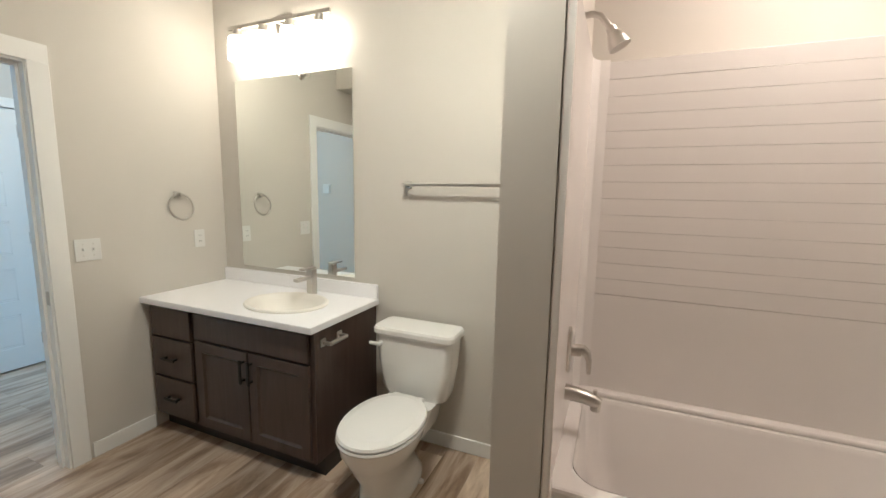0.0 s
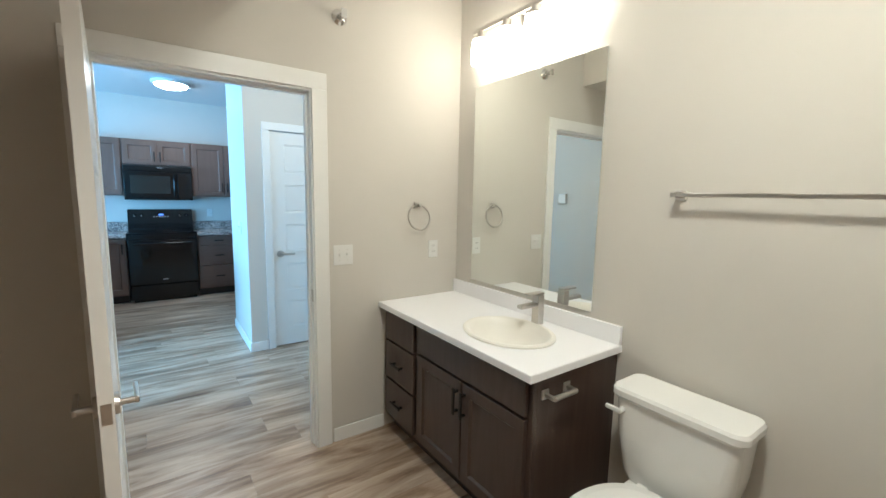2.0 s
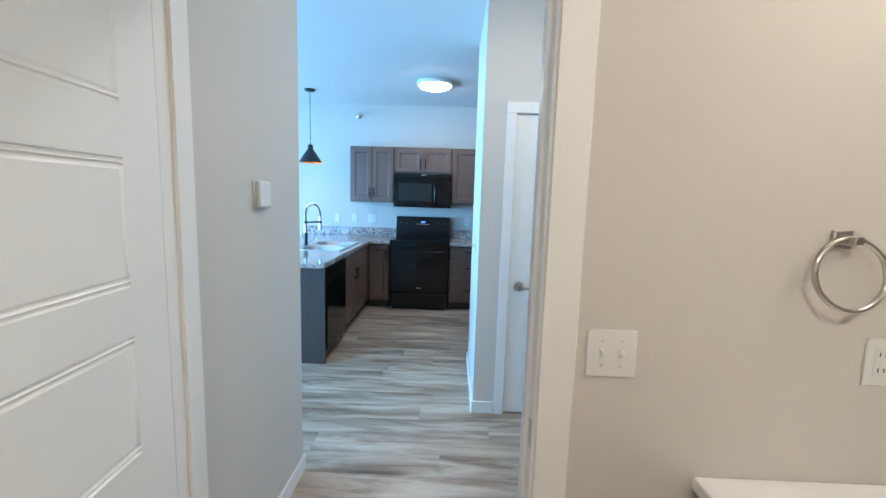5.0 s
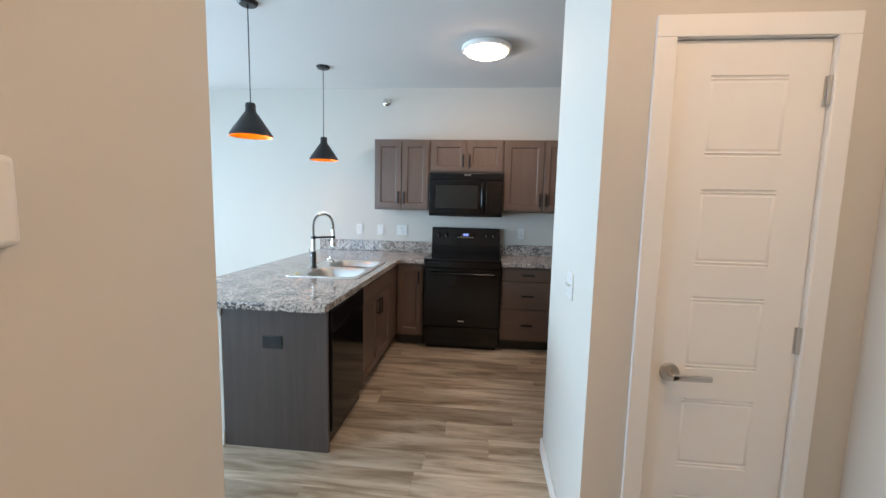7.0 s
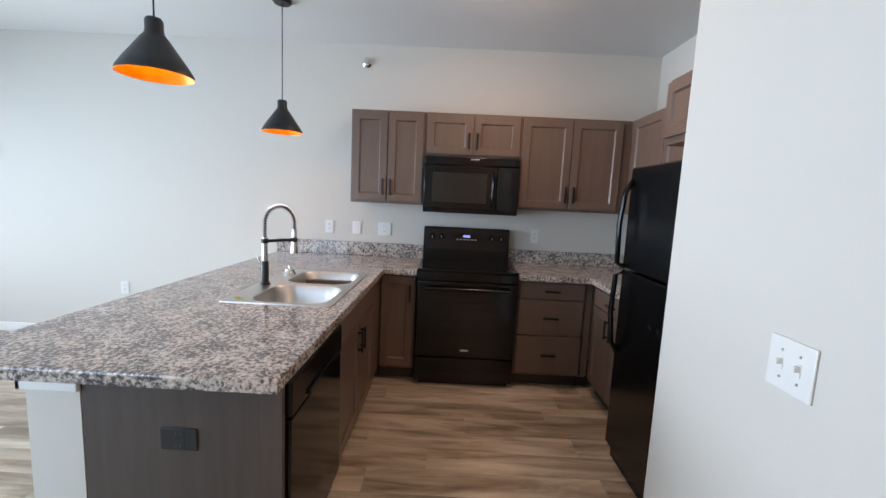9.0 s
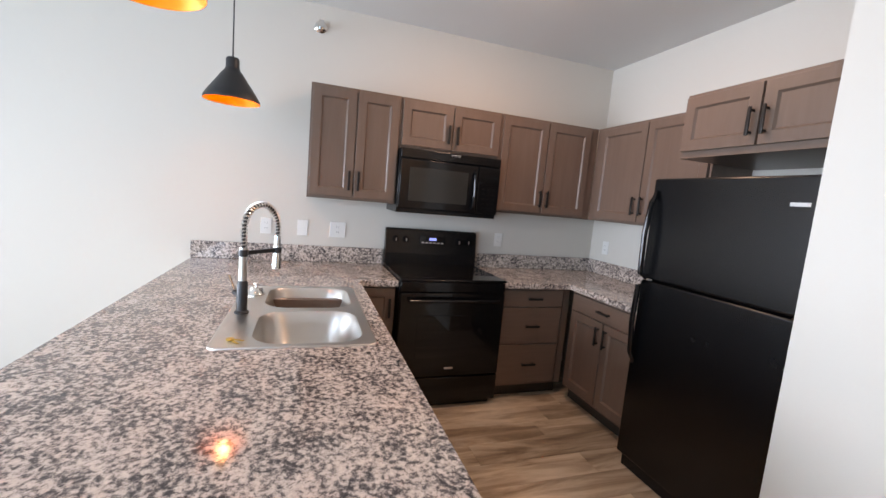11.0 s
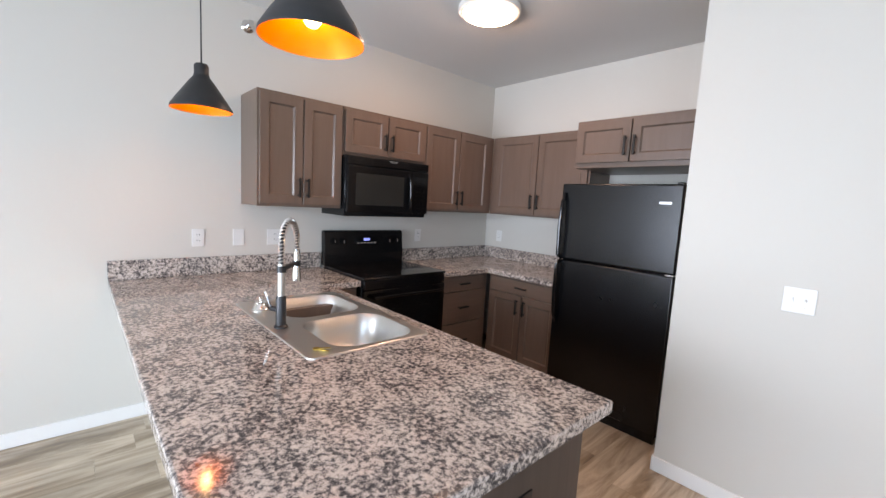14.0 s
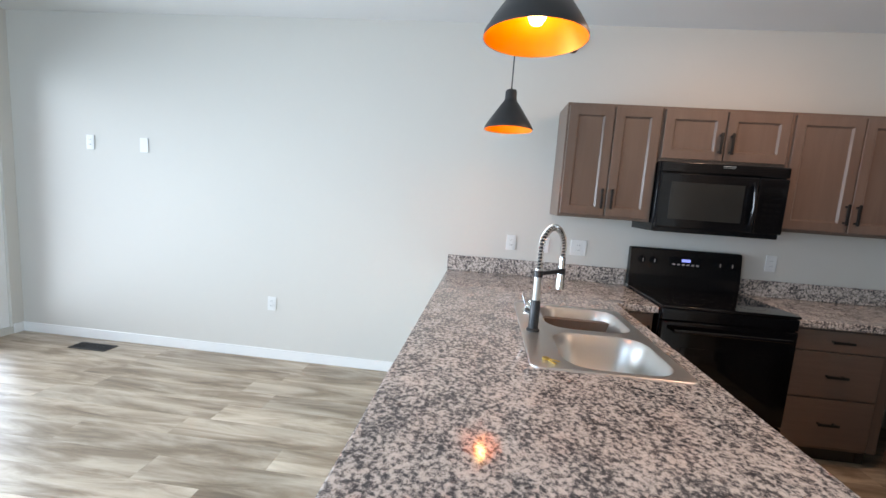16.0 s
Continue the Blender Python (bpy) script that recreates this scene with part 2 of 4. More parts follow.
def slab(outer, holes, z0, z1, bevel=0.004):
    """A flat plate with holes."""
    bm = bmesh.new()
    edges = []
    for lp in [outer] + list(holes):
        vs = [bm.verts.new((p[0], p[1], z1)) for p in lp]
        edges += [bm.edges.new((vs[i], vs[(i + 1) % len(vs)])) for i in range(len(vs))]
    bmesh.ops.triangle_fill(bm, edges=edges, use_beauty=True, normal=(0, 0, 1))
    bmesh.ops.dissolve_limit(bm, angle_limit=0.01, verts=bm.verts[:], edges=bm.edges[:]) if not holes else None
    r = bmesh.ops.extrude_face_region(bm, geom=bm.faces[:])
    bmesh.ops.translate(bm, verts=[g for g in r["geom"] if isinstance(g, bmesh.types.BMVert)], vec=(0, 0, z0 - z1))
    bmesh.ops.recalc_face_normals(bm, faces=bm.faces[:])
    if bevel:
        es = [e for e in bm.edges if len(e.link_faces) == 2 and e.calc_face_angle(0) > 1.0 and e.verts[0].co.z > z1 - 1e-5 and e.verts[1].co.z > z1 - 1e-5]
        bmesh.ops.bevel(bm, geom=es, offset=bevel, segments=2, affect="EDGES", profile=0.5)
    return bm


KITCHEN = Matrix.Scale(SCALE, 4)
BATH = Matrix.Scale(SCALE, 4) @ Matrix.Translation((0.0683, 0.0519, 0)) @ Matrix.Scale(0.962, 4)
SITE = [BATH]  # the plan in which things are set down


def mesh_of(name, bm, mat, smooth=True):
    bmesh.ops.recalc_face_normals(bm, faces=bm.faces[:])
    me = bpy.data.meshes.new(name)
    bm.to_mesh(me)
    bm.free()
    me.materials.append(mat)
    if smooth:
        me.shade_smooth()
        me.set_sharp_from_angle(angle=radians(32))
        for p in me.polygons:
            p.use_smooth = max(abs(c) for c in p.normal) < 0.9998
    return me


def part(name, bm, mat, parent, label=""):
    ob = new(name, mesh_of(name, bm, mat))
    ob.parent = parent
    return tagged(ob, label)


def thing(name, m, label, category, group=""):
    ob = new(name)
    ob.empty_display_size = 0.1
    ob.matrix_world = SITE[0] @ m
    return tagged(ob, label, category, group)


def solo(name, bm, mat, m, label, category, group=""):
    ob = new(name, mesh_of(name, bm, mat))
    ob.matrix_world = SITE[0] @ m
    return tagged(ob, label, category, group)


def structure(name, bm, mat, label=""):
    ob = new(name, mesh_of(name, bm, mat))
    ob.matrix_world = SITE[0]
    return tagged(ob, label, kind="structure")


def boxes(*lst):
    bm = bmesh.new()
    for b in lst:
        bx(bm, *b)
    return bm


# ---- large structure ----
HB, HK = 2.74, 2.69
structure("wall_bath_west", boxes((-2.545, -2.43, -1.2, 0.385, 0, HB), (-2.545, -2.43, 1.30, 2.41, 0, HB), (-2.545, -2.43, 0.385, 1.30, 2.045, HB)), WALL, "warm greige painted drywall with a doorway")
structure("wall_bath_north", box(-2.43, 1.6, 2.285, 2.41, 0, HB), WALL, "warm greige painted drywall behind the vanity")
structure("wall_bath_wing", box(-0.20, -0.045, 1.38, 2.285, 0, HB), WALL, "painted wing wall at the head of the bathtub")
structure("wall_bath_east", box(1.5, 1.6, -1.2, 2.285, 0, HB), WALL)
structure("wall_bath_south", box(-2.545, 1.6, -1.3, -1.2, 0, HB), WALL)
structure("ceiling_bath", box(-2.545, 1.6, -1.3, 2.41, HB, HB + 0.1), CEIL)
structure("ceiling_soffit", box(-2.43, 1.5, -1.2, 0.98, 2.42, HB), WALL, "painted dropped soffit over the bathroom's south side")


def baseboard(x0, x1, y0, y1):
    structure("baseboard", box(x0, x1, y0, y1, 0, 0.085, 0.003), TRIM)


def casing(name, plane, facing, a0, a1, top, w=0.096, depth=0.016):
    """Flat door casing of three boards round an opening on a wall x = plane."""
    x0, x1 = sorted((plane, plane + facing * depth))
    ob = thing(name, pose(0, 0, 0), "white painted flat door casing", "door casing")
    ob["kind"] = "structure"
    part("side_board", box(x0, x1, a0 - w, a0, 0, top, 0.002), TRIM, ob)
    part("side_board", box(x0, x1, a1, a1 + w, 0, top, 0.002), TRIM, ob)
    part("head_board", box(x0, x1, a0 - w, a1 + w, top, top + w + 0.004, 0.002), TRIM, ob)
    return ob


baseboard(-2.43, -2.418, 1.391, 1.72)
baseboard(-2.43, -2.418, -1.2, 0.300)
baseboard(-1.186, -0.20, 2.273, 2.285)
c = casing("door_trim_bath", -2.43, 1, 0.392, 1.294, 2.036, 0.082)
part("jamb", boxes((-2.546, -2.429, 0.385, 0.395, 0, 2.034), (-2.546, -2.429, 1.287, 1.30, 0, 2.034), (-2.546, -2.429, 0.395, 1.287, 2.026, 2.045),
                   (-2.51, -2.475, 0.395, 0.406, 0, 2.026), (-2.51, -2.475, 1.276, 1.287, 0, 2.026), (-2.51, -2.475, 0.406, 1.276, 2.014, 2.026)), TRIM, c)
part("strike_plate", box(-2.462, -2.434, 1.2855, 1.2875, 0.88, 0.95), NICKEL, c, "nickel strike plate")
casing("door_trim_hall", -2.545, -1, 0.392, 1.294, 2.036)

SITE[0] = KITCHEN
PX = -3.985
structure("wall_hall_south", box(-3.325, -2.38, 0.22, 0.345, 0, HK), WALL, "painted drywall wall that ends in an open corner")
structure("wall_hall_north", box(PX, -2.38, 2.118, 2.40, 0, HK), WALL)
structure("wall_pantry_east", boxes((PX - 0.115, PX, 1.262, 1.455, 0, HK), (PX - 0.115, PX, 1.943, 2.40, 0, HK), (PX - 0.115, PX, 1.455, 1.943, 1.982, HK)), WALL, "painted drywall wall with the pantry doorway")
structure("wall_pantry_south", box(-4.86, PX - 0.115, 1.262, 1.377, 0, HK), WALL)
structure("wall_pantry_west", box(-4.86, -4.76, 1.377, 2.25, 0, HK), WALL)
structure("wall_kitchen_north", box(-7.15, PX - 0.115, 2.25, 2.41, 0, HK), WALL)
structure("wall_kitchen_west", box(-7.3, -7.15, -4.9, 2.41, 0, HK), WALL, "long painted drywall wall of kitchen and living room")
structure("wall_living_south", boxes((-7.15, -7.06, -4.9, -4.75, 0, HK), (-3.65, -2.4, -4.9, -4.75, 0, HK), (-7.06, -3.65, -4.9, -4.75, 2.25, HK), (-7.06, -3.65, -4.9, -4.75, 0, 0.06)), WALL)
structure("wall_living_east", boxes((-2.50, -2.4, -4.75, -3.75, 0, HK), (-2.50, -2.4, -1.45, 0.22, 0, HK), (-2.50, -2.4, -3.75, -1.45, 2.25, HK), (-2.50, -2.4, -3.75, -1.45, 0, 0.55)), WALL)
structure("ceiling_main", box(-7.3, -2.381, -4.9, 2.41, HK, HK + 0.1), CEIL)
structure("floor", boxes((-7.3, -2.42, -4.9, 2.37, -0.12, -0.006), (-2.42, 1.6, -1.3, 2.37, -0.12, -0.006)), BLANK, "dark subfloor under grey-brown vinyl planks")
structure("ground", box(-60, 60, -80, 40, -0.5, -0.3), OUTSIDE)
baseboard(-3.325, -2.40, 0.345, 0.357)
baseboard(-3.337, -3.325, 0.22, 0.357)
baseboard(PX, PX + 0.012, 1.262, 1.40)
baseboard(PX, PX + 0.012, 1.998, 2.118)
baseboard(PX + 0.012, -2.40, 2.106, 2.118)
baseboard(-4.86, PX + 0.012, 1.25, 1.262)
baseboard(-4.872, -4.86, 1.25, 1.40)
baseboard(-7.15, -7.138, -4.75, -0.80)
baseboard(-7.138, -7.065, -4.75, -4.738)
c = casing("door_trim_pantry", PX, 1, 1.465, 1.933, 1.974, 0.062)
part("jamb", boxes((PX - 0.115, PX + 0.001, 1.455, 1.467, 0, 1.974), (PX - 0.115, PX + 0.001, 1.931, 1.943, 0, 1.974), (PX - 0.115, PX + 0.001, 1.467, 1.931, 1.972, 1.982)), TRIM, c)


def panel_door(name, m, w, h, t, label, lever_side, back_lever, hinge_side_on_front):
    """Five-panel door; local x is its width from the hinge, front faces -y."""
    d = thing(name, m, label, "door")
    bm = bmesh.new()
    stile, rail = 0.115, 0.105
    n = 5
    ph = (h - rail * (n + 1) - 0.06) / n
    zs = []
    z = rail + 0.06
    for i in range(n):
        zs.append((z, z + ph))
        z += ph + rail
    bx(bm, 0, stile, 0, t, 0, h)
    bx(bm, w - stile, w, 0, t, 0, h)
    prev = 0
    for a, b in zs + [(h, h)]:
        bx(bm, stile, w - stile, 0, t, prev, a)
        prev = b
    part("leaf_frame", bm, DOOR, d)
    for a, b in zs:
        p = bmesh.new()
        prof = [(0.0, 0.0), (0.003, 0.0055), (0.008, 0.0055), (0.011, 0.001), (0.015, 0.0055), (0.019, 0.0055), (0.024, 0.0015)]
        zp = [(a + g, e) for g, e in prof] + [(b - g, e) for g, e in prof[::-1]]
        cols = ((stile, 0.0), (stile + 0.010, 1.0), (w - stile - 0.010, 1.0), (w - stile, 0.0))
        for f, s in ((0.0, 1), (t, -1)):
            grid = [[p.verts.new((x, f + e * k * s, z)) for x, k in cols] for z, e in zp]
            for lo, hi in zip(grid, grid[1:]):
                for c in range(3):
                    p.faces.new((lo[c], lo[c + 1], hi[c + 1], hi[c]))
        part("panel", p, DOOR, d)
    lx = w - 0.065 if lever_side else 0.065
    sgn = -1 if lever_side else 1
    for f, s in ((0, -1), (t, 1)) if back_lever else ((0, -1),):
        hd = part("lever_handle", cyl(bmesh.new(), (lx, f, 0.867), (lx, f + s * 0.012, 0.867), 0.032, 0.030, 28), NICKEL, d, "brushed nickel lever handle")
        bm = cyl(bmesh.new(), (lx, f + s * 0.01, 0.867), (lx, f + s * 0.058, 0.867), 0.0105)
        part("neck", bm, NICKEL, hd)
        bm = bx(bmesh.new(), *sorted((lx - sgn * 0.012, lx + sgn * 0.115)), *sorted((f + s * 0.046, f + s * 0.058)), 0.857, 0.877, 0.004, 2)
        part("lever", bm, NICKEL, hd)
    part("latch_plate", box(w - 0.001, w + 0.0015, t / 2 - 0.012, t / 2 + 0.012, 0.837, 0.897, 0.0), NICKEL, d, "nickel latch plate") if lever_side else None
    for hz in (0.20, 1.0, 1.80):
        hx = 0.0 if lever_side else w
        f = 0 if hinge_side_on_front else t
        s = -1 if hinge_side_on_front else 1
        bm = cyl(bmesh.new(), (hx, f + s * 0.006, hz - 0.045), (hx, f + s * 0.006, hz + 0.045), 0.0065, n=12)
        bx(bm, hx - 0.012, hx + 0.010, *sorted((f - s * 0.0005, f + s * 0.0025)), hz - 0.045, hz + 0.045)
        part("hinge", bm, NICKEL, d, "nickel butt hinge")
    return d


# the bathroom door stands open, nearly square to its wall; its panelled face looks north
SITE[0] = BATH
panel_door("bathroom_door", pose(-2.418, 0.402, 0.012, 0, 0, 4.0) @ Matrix.Diagonal((1, -1, 1, 1)), 0.866, 2.018, 0.035, "white painted five-panel door standing open into the bathroom", True, True, False)
SITE[0] = KITCHEN
panel_door("pantry_door", pose(PX - 0.004, 1.469, 0.012, 0, 0, 90), 0.460, 1.956, 0.035, "white painted five-panel narrow pantry door, closed", False, False, True)

# ---- living room patio door and added east window ----
wd = thing("window_1", pose(0, 0, 0), "white framed sliding glass patio door", "window")
wd["kind"] = "structure"
part("window_frame", boxes((-7.06, -7.00, -4.87, -4.78, 0.06, 2.25), (-3.71, -3.65, -4.87, -4.78, 0.06, 2.25), (-7.00, -3.71, -4.87, -4.78, 2.19, 2.25), (-7.00, -3.71, -4.87, -4.78, 0.06, 0.12), (-5.24, -5.16, -4.86, -4.79, 0.12, 2.19)), TRIM, wd)
for a, b in ((-7.00, -5.24), (-5.16, -3.71)):
    p = part("pane", box(a, b, -4.83, -4.824, 0.12, 2.19), GLASS, wd)
    p.visible_shadow = False
# unseen window, put in only to go with the east fill lamp
wd = thing("added_window", pose(0, 0, 0), "added white framed window, unseen, in the living room's east wall", "window")
wd["kind"] = "structure"
part("window_frame", boxes((-2.48, -2.42, -3.75, -3.69, 0.55, 2.25), (-2.48, -2.42, -1.51, -1.45, 0.55, 2.25), (-2.48, -2.42, -3.69, -1.51, 2.19, 2.25), (-2.48, -2.42, -3.69, -1.51, 0.55, 0.61)), TRIM, wd)
p = part("pane", box(-2.453, -2.447, -3.69, -1.51, 0.61, 2.19), GLASS, wd)
p.visible_shadow = False

# ---- small wall fittings ----


def wall_plate(m, kind, label, mat=None, w=0.072, h=0.115):
    """Local: on a wall at y = 0, front faces -y."""
    mat = mat or PLASTIC
    ob = thing("light_switch" if kind.startswith("switch") else "wall_outlet", m, label, "switch" if kind.startswith("switch") else "outlet")
    part("cover_plate", box(-w / 2, w / 2, -0.006, 0, -h / 2, h / 2, 0.0025, 2), mat, ob)
    if kind == "switch2":
        for x in (-0.023, 0.023):
            part("slot", box(x - 0.006, x + 0.006, -0.0075, -0.005, -0.013, 0.013), mat, ob)
            part("toggle", box(x - 0.004, x + 0.004, -0.019, -0.006, -0.002, 0.010, 0.001), mat, ob)
            part("screw", cyl(bmesh.new(), (x, -0.0055, 0.03), (x, -0.0072, 0.03), 0.003, n=8), NICKEL, ob)
            part("screw", cyl(bmesh.new(), (x, -0.0055, -0.03), (x, -0.0072, -0.03), 0.003, n=8), NICKEL, ob)
    elif kind == "outlet":
        part("receptacle", box(-0.017, 0.017, -0.0085, -0.005, -0.034, 0.034, 0.002), mat, ob)
        for z in (-0.019, 0.019):
            part("slot", boxes((-0.008, -0.0055, -0.0092, -0.008, z - 0.004, z + 0.006), (0.0055, 0.008, -0.0092, -0.008, z - 0.004, z + 0.006)), SLOT, ob)
    elif kind == "blank":
        for z in (-0.042, 0.042):
            part("screw", cyl(bmesh.new(), (0, -0.0055, z), (0, -0.0072, z), 0.003, n=8), mat, ob)
    return ob


SITE[0] = BATH
wall_plate(pose(-2.43, 1.462, 1.138, 0, 0, 90), "switch2", "white double toggle light switch beside the bathroom doorway", w=0.117)
wall_plate(pose(-2.43, 2.087, 1.140, 0, 0, 90), "outlet", "white duplex outlet above the vanity top")
SITE[0] = KITCHEN
wall_plate(pose(-4.347, 1.262, 1.10, 0, 0, 0), "switch2", "white double toggle light switch at the kitchen entry", w=0.117)
for y, k in ((-0.552, "outlet"), (-0.305, "blank"), (-0.055, "outlet")):
    wall_plate(pose(-7.15, y, 1.128, 0, 0, 90), k, "white wall plate above the granite backsplash", w=0.115 if y > -0.1 else 0.072)
wall_plate(pose(-7.15, 1.285, 1.122, 0, 0, 90), "outlet", "white duplex outlet above the granite backsplash")
wall_plate(pose(-6.95, 2.25, 1.122, 0, 0, 0), "outlet", "white duplex outlet in the kitchen corner")
wall_plate(pose(-7.15, -2.44, 0.47, 0, 0, 90), "outlet", "white duplex outlet low on the living room wall")
wall_plate(pose(-7.15, -3.55, 1.68, 0, 0, 90), "blank", "white blank plate high on the living room wall")
wall_plate(pose(-7.15, -4.03, 1.68, 0, 0, 90), "outlet", "white outlet high on the living room wall")
wall_plate(pose(-4.68, -0.285, 0.64, 0, 0, 90), "outlet", "black outlet plate on the peninsula end panel", MATTEBLACK, w=0.115, h=0.072)

th = thing("thermostat", pose(-2.915, 0.345, 1.43, 0, 0, 180), "white square wall thermostat in the hall", "thermostat")
part("back_plate", box(-0.052, 0.052, -0.008, 0, -0.052, 0.052, 0.003), PLASTIC, th)
part("body", box(-0.048, 0.048, -0.028, -0.008, -0.05, 0.05, 0.008, 3), PLASTIC, th)


def wall_sprinkler(m, label):
    s = thing("wall_sprinkler", m, label, "sprinkler")
    part("escutcheon", lathe([(0.0, 0.0), (0.042, 0.0), (0.042, 0.006), (0.03, 0.018), (0.022, 0.022), (0.0, 0.022)], 24), CHROME, s)
    part("head", lathe([(0.0, 0.02), (0.016, 0.022), (0.016, 0.045), (0.010, 0.05), (0.010, 0.07), (0.0, 0.07)], 16), CHROME, s)
    part("deflector", boxes((-0.022, 0.022, -0.016, 0.016, 0.074, 0.077), (-0.003, 0.003, -0.014, -0.011, 0.04, 0.076), (-0.003, 0.003, 0.011, 0.014, 0.04, 0.076)), CHROME, s)
    return s


SITE[0] = BATH
wall_sprinkler(pose(-2.43, 1.455, 2.43, 0, 90, 0), "chrome sidewall fire sprinkler above the bathroom doorway")
SITE[0] = KITCHEN
wall_sprinkler(pose(-7.15, -0.245, 2.54, 0, 90, 0), "chrome sidewall fire sprinkler high on the kitchen wall")

# ---- cabinets ----


def pull(parent, x, z, length, upright, y=0.0):
    bm = bmesh.new()
    h = length / 2
    if upright:
        bx(bm, x - 0.008, x + 0.008, y - 0.032, y - 0.022, z - h, z + h, 0.003, 2)
        for s in (-1, 1):
            bx(bm, x - 0.005, x + 0.005, y - 0.024, y, z + s * (h - 0.016) - 0.005, z + s * (h - 0.016) + 0.005)
    else:
        bx(bm, x - h, x + h, y - 0.032, y - 0.022, z - 0.008, z + 0.008, 0.003, 2)
        for s in (-1, 1):
            bx(bm, x + s * (h - 0.016) - 0.005, x + s * (h - 0.016) + 0.005, y - 0.024, y, z - 0.005, z + 0.005)
    return part("handle", bm, HANDLE, parent, "black bar pull")


def shaker(parent, name, x0, x1, z0, z1, mat, rail=0.055):
    """Front with a recessed centre, its face at y = -0.02."""
    g = 0.010
    rects = [(0.0, -0.001), (0.0, -0.0185), (0.0015, -0.02), (rail, -0.02), (rail + 0.002, -0.0175), (rail + g, -0.009)]
    bm = loft(bmesh.new(), [[(x0 + e, y, z0 + e), (x1 - e, y, z0 + e), (x1 - e, y, z1 - e), (x0 + e, y, z1 - e)] for e, y in rects])
    return part(name, bm, mat, parent)


def slab_front(parent, x0, x1, z0, z1, mat):
    return part("drawer", box(x0, x1, -0.02, -0.001, z0, z1, 0.003, 2), mat, parent)


def cabinet(m, w, depth, z0, z1, fronts, label, name="base_cabinet", group="", toe=True, wood=None, wood_flat=None):
    """fronts: rows of (kind, x0, x1, z0, z1, handle) with handle '', 'h', or an (x, z) for an upright pull."""
    wood, wood_flat = wood or CAB, wood_flat or CABH
    c = thing(name, m, label, "cabinet", group)
    part("body", box(0, w, 0, 0.018, z0, z1, 0.001), wood, c)
    for a in (0.0, w - 0.018):
        part("side_panel", box(a, a + 0.018, 0.0182, depth - 0.012, z0, z1, 0.001), wood, c)
    part("bottom_panel", box(0.0182, w - 0.0182, 0.0182, depth - 0.012, z0, z0 + 0.016), wood, c)
    part("back_panel", box(0, w, depth - 0.0118, depth, z0, z1), wood, c)
    if not toe:
        part("top_panel", box(0.0182, w - 0.0182, 0.0182, depth - 0.012, z1 - 0.016, z1), wood, c)
    if toe:
        part("toe_kick", box(0.002, w - 0.002, 0.06, depth - 0.01, 0.0, z0), TOEKICK, c)
    for kind, a, b, lo, hi, hd in fronts:
        f = shaker(c, "door", a, b, lo, hi, wood) if kind == "door" else slab_front(c, a, b, lo, hi, wood_flat)
        if hd == "h":
            pull(f, (a + b) / 2, (lo + hi) / 2, 0.115, False, -0.02)
        elif hd:
            pull(f, hd[0], hd[1], 0.13, True, -0.02)
    return c


# ---- bathroom ----
SITE[0] = BATH
VZ = 0.832
vw = 1.232
cabinet(pose(-2.418, 1.735, 0), vw, 0.555, 0.10, 0.798, [
    ("drawer", 0.03, 0.365, 0.61, 0.778, ""), ("drawer", 0.03, 0.365, 0.365, 0.597, "h"), ("drawer", 0.03, 0.365, 0.12, 0.352, "h"),
    ("drawer", 0.405, 1.205, 0.635, 0.778, ""),
    ("door", 0.405, 0.80, 0.12, 0.62, (0.777, 0.52)), ("door", 0.81, 1.205, 0.12, 0.62, (0.833, 0.52))],
    "dark brown stained vanity cabinet with drawers and two shaker doors", "vanity_cabinet", wood=VCAB, wood_flat=VCAB)
SX, SY = -1.575, 1.965
vt = thing("vanity_countertop", pose(0, 0, 0), "white laminate vanity countertop with a backsplash", "countertop")
part("worktop", slab([(-2.428, 1.688), (-1.165, 1.688), (-1.165, 2.283), (-2.428, 2.283)], [ellipse(SX, SY, 0.225, 0.185, 0)], 0.798, VZ, 0.006), VTOP, vt)
part("backsplash", box(-2.428, -1.167, 2.262, 2.284, VZ, 0.918, 0.004, 2), VTOP, vt)
bs = thing("vanity_sink", pose(SX, SY, VZ), "cream oval drop-in bathroom basin", "sink")
prof = [(1.06, 0.0), (1.065, 0.008), (1.03, 0.014), (0.97, 0.013), (0.92, 0.004), (0.87, -0.02), (0.78, -0.06), (0.62, -0.10), (0.40, -0.125), (0.14, -0.135)]
part("basin", loft(bmesh.new(), [ellipse(0, 0, 0.232 * k, 0.19 * k, z) for k, z in prof], False, True), CREAM, bs)
part("drain", lathe([(0.0, -0.131), (0.026, -0.130), (0.028, -0.134)], 20), CHROME, bs, "chrome drain")
vf = thing("vanity_faucet", pose(-1.575, 2.175, VZ + 0.006), "square brushed nickel single-hole faucet", "faucet")
part("body", box(-0.022, 0.022, -0.022, 0.022, 0, 0.155, 0.002), NICKEL, vf)
part("spout", box(-0.018, 0.018, -0.135, -0.02, 0.098, 0.116, 0.002), NICKEL, vf)
part("lever", box(-0.020, 0.020, -0.085, 0.024, 0.158, 0.168, 0.002), NICKEL, vf)
solo("vanity_mirror", box(-2.255, -1.33, 2.274, 2.284, 0.945, 2.165, 0.0015), MIRROR, pose(0, 0, 0), "large frameless rectangular wall mirror above the vanity", "mirror")

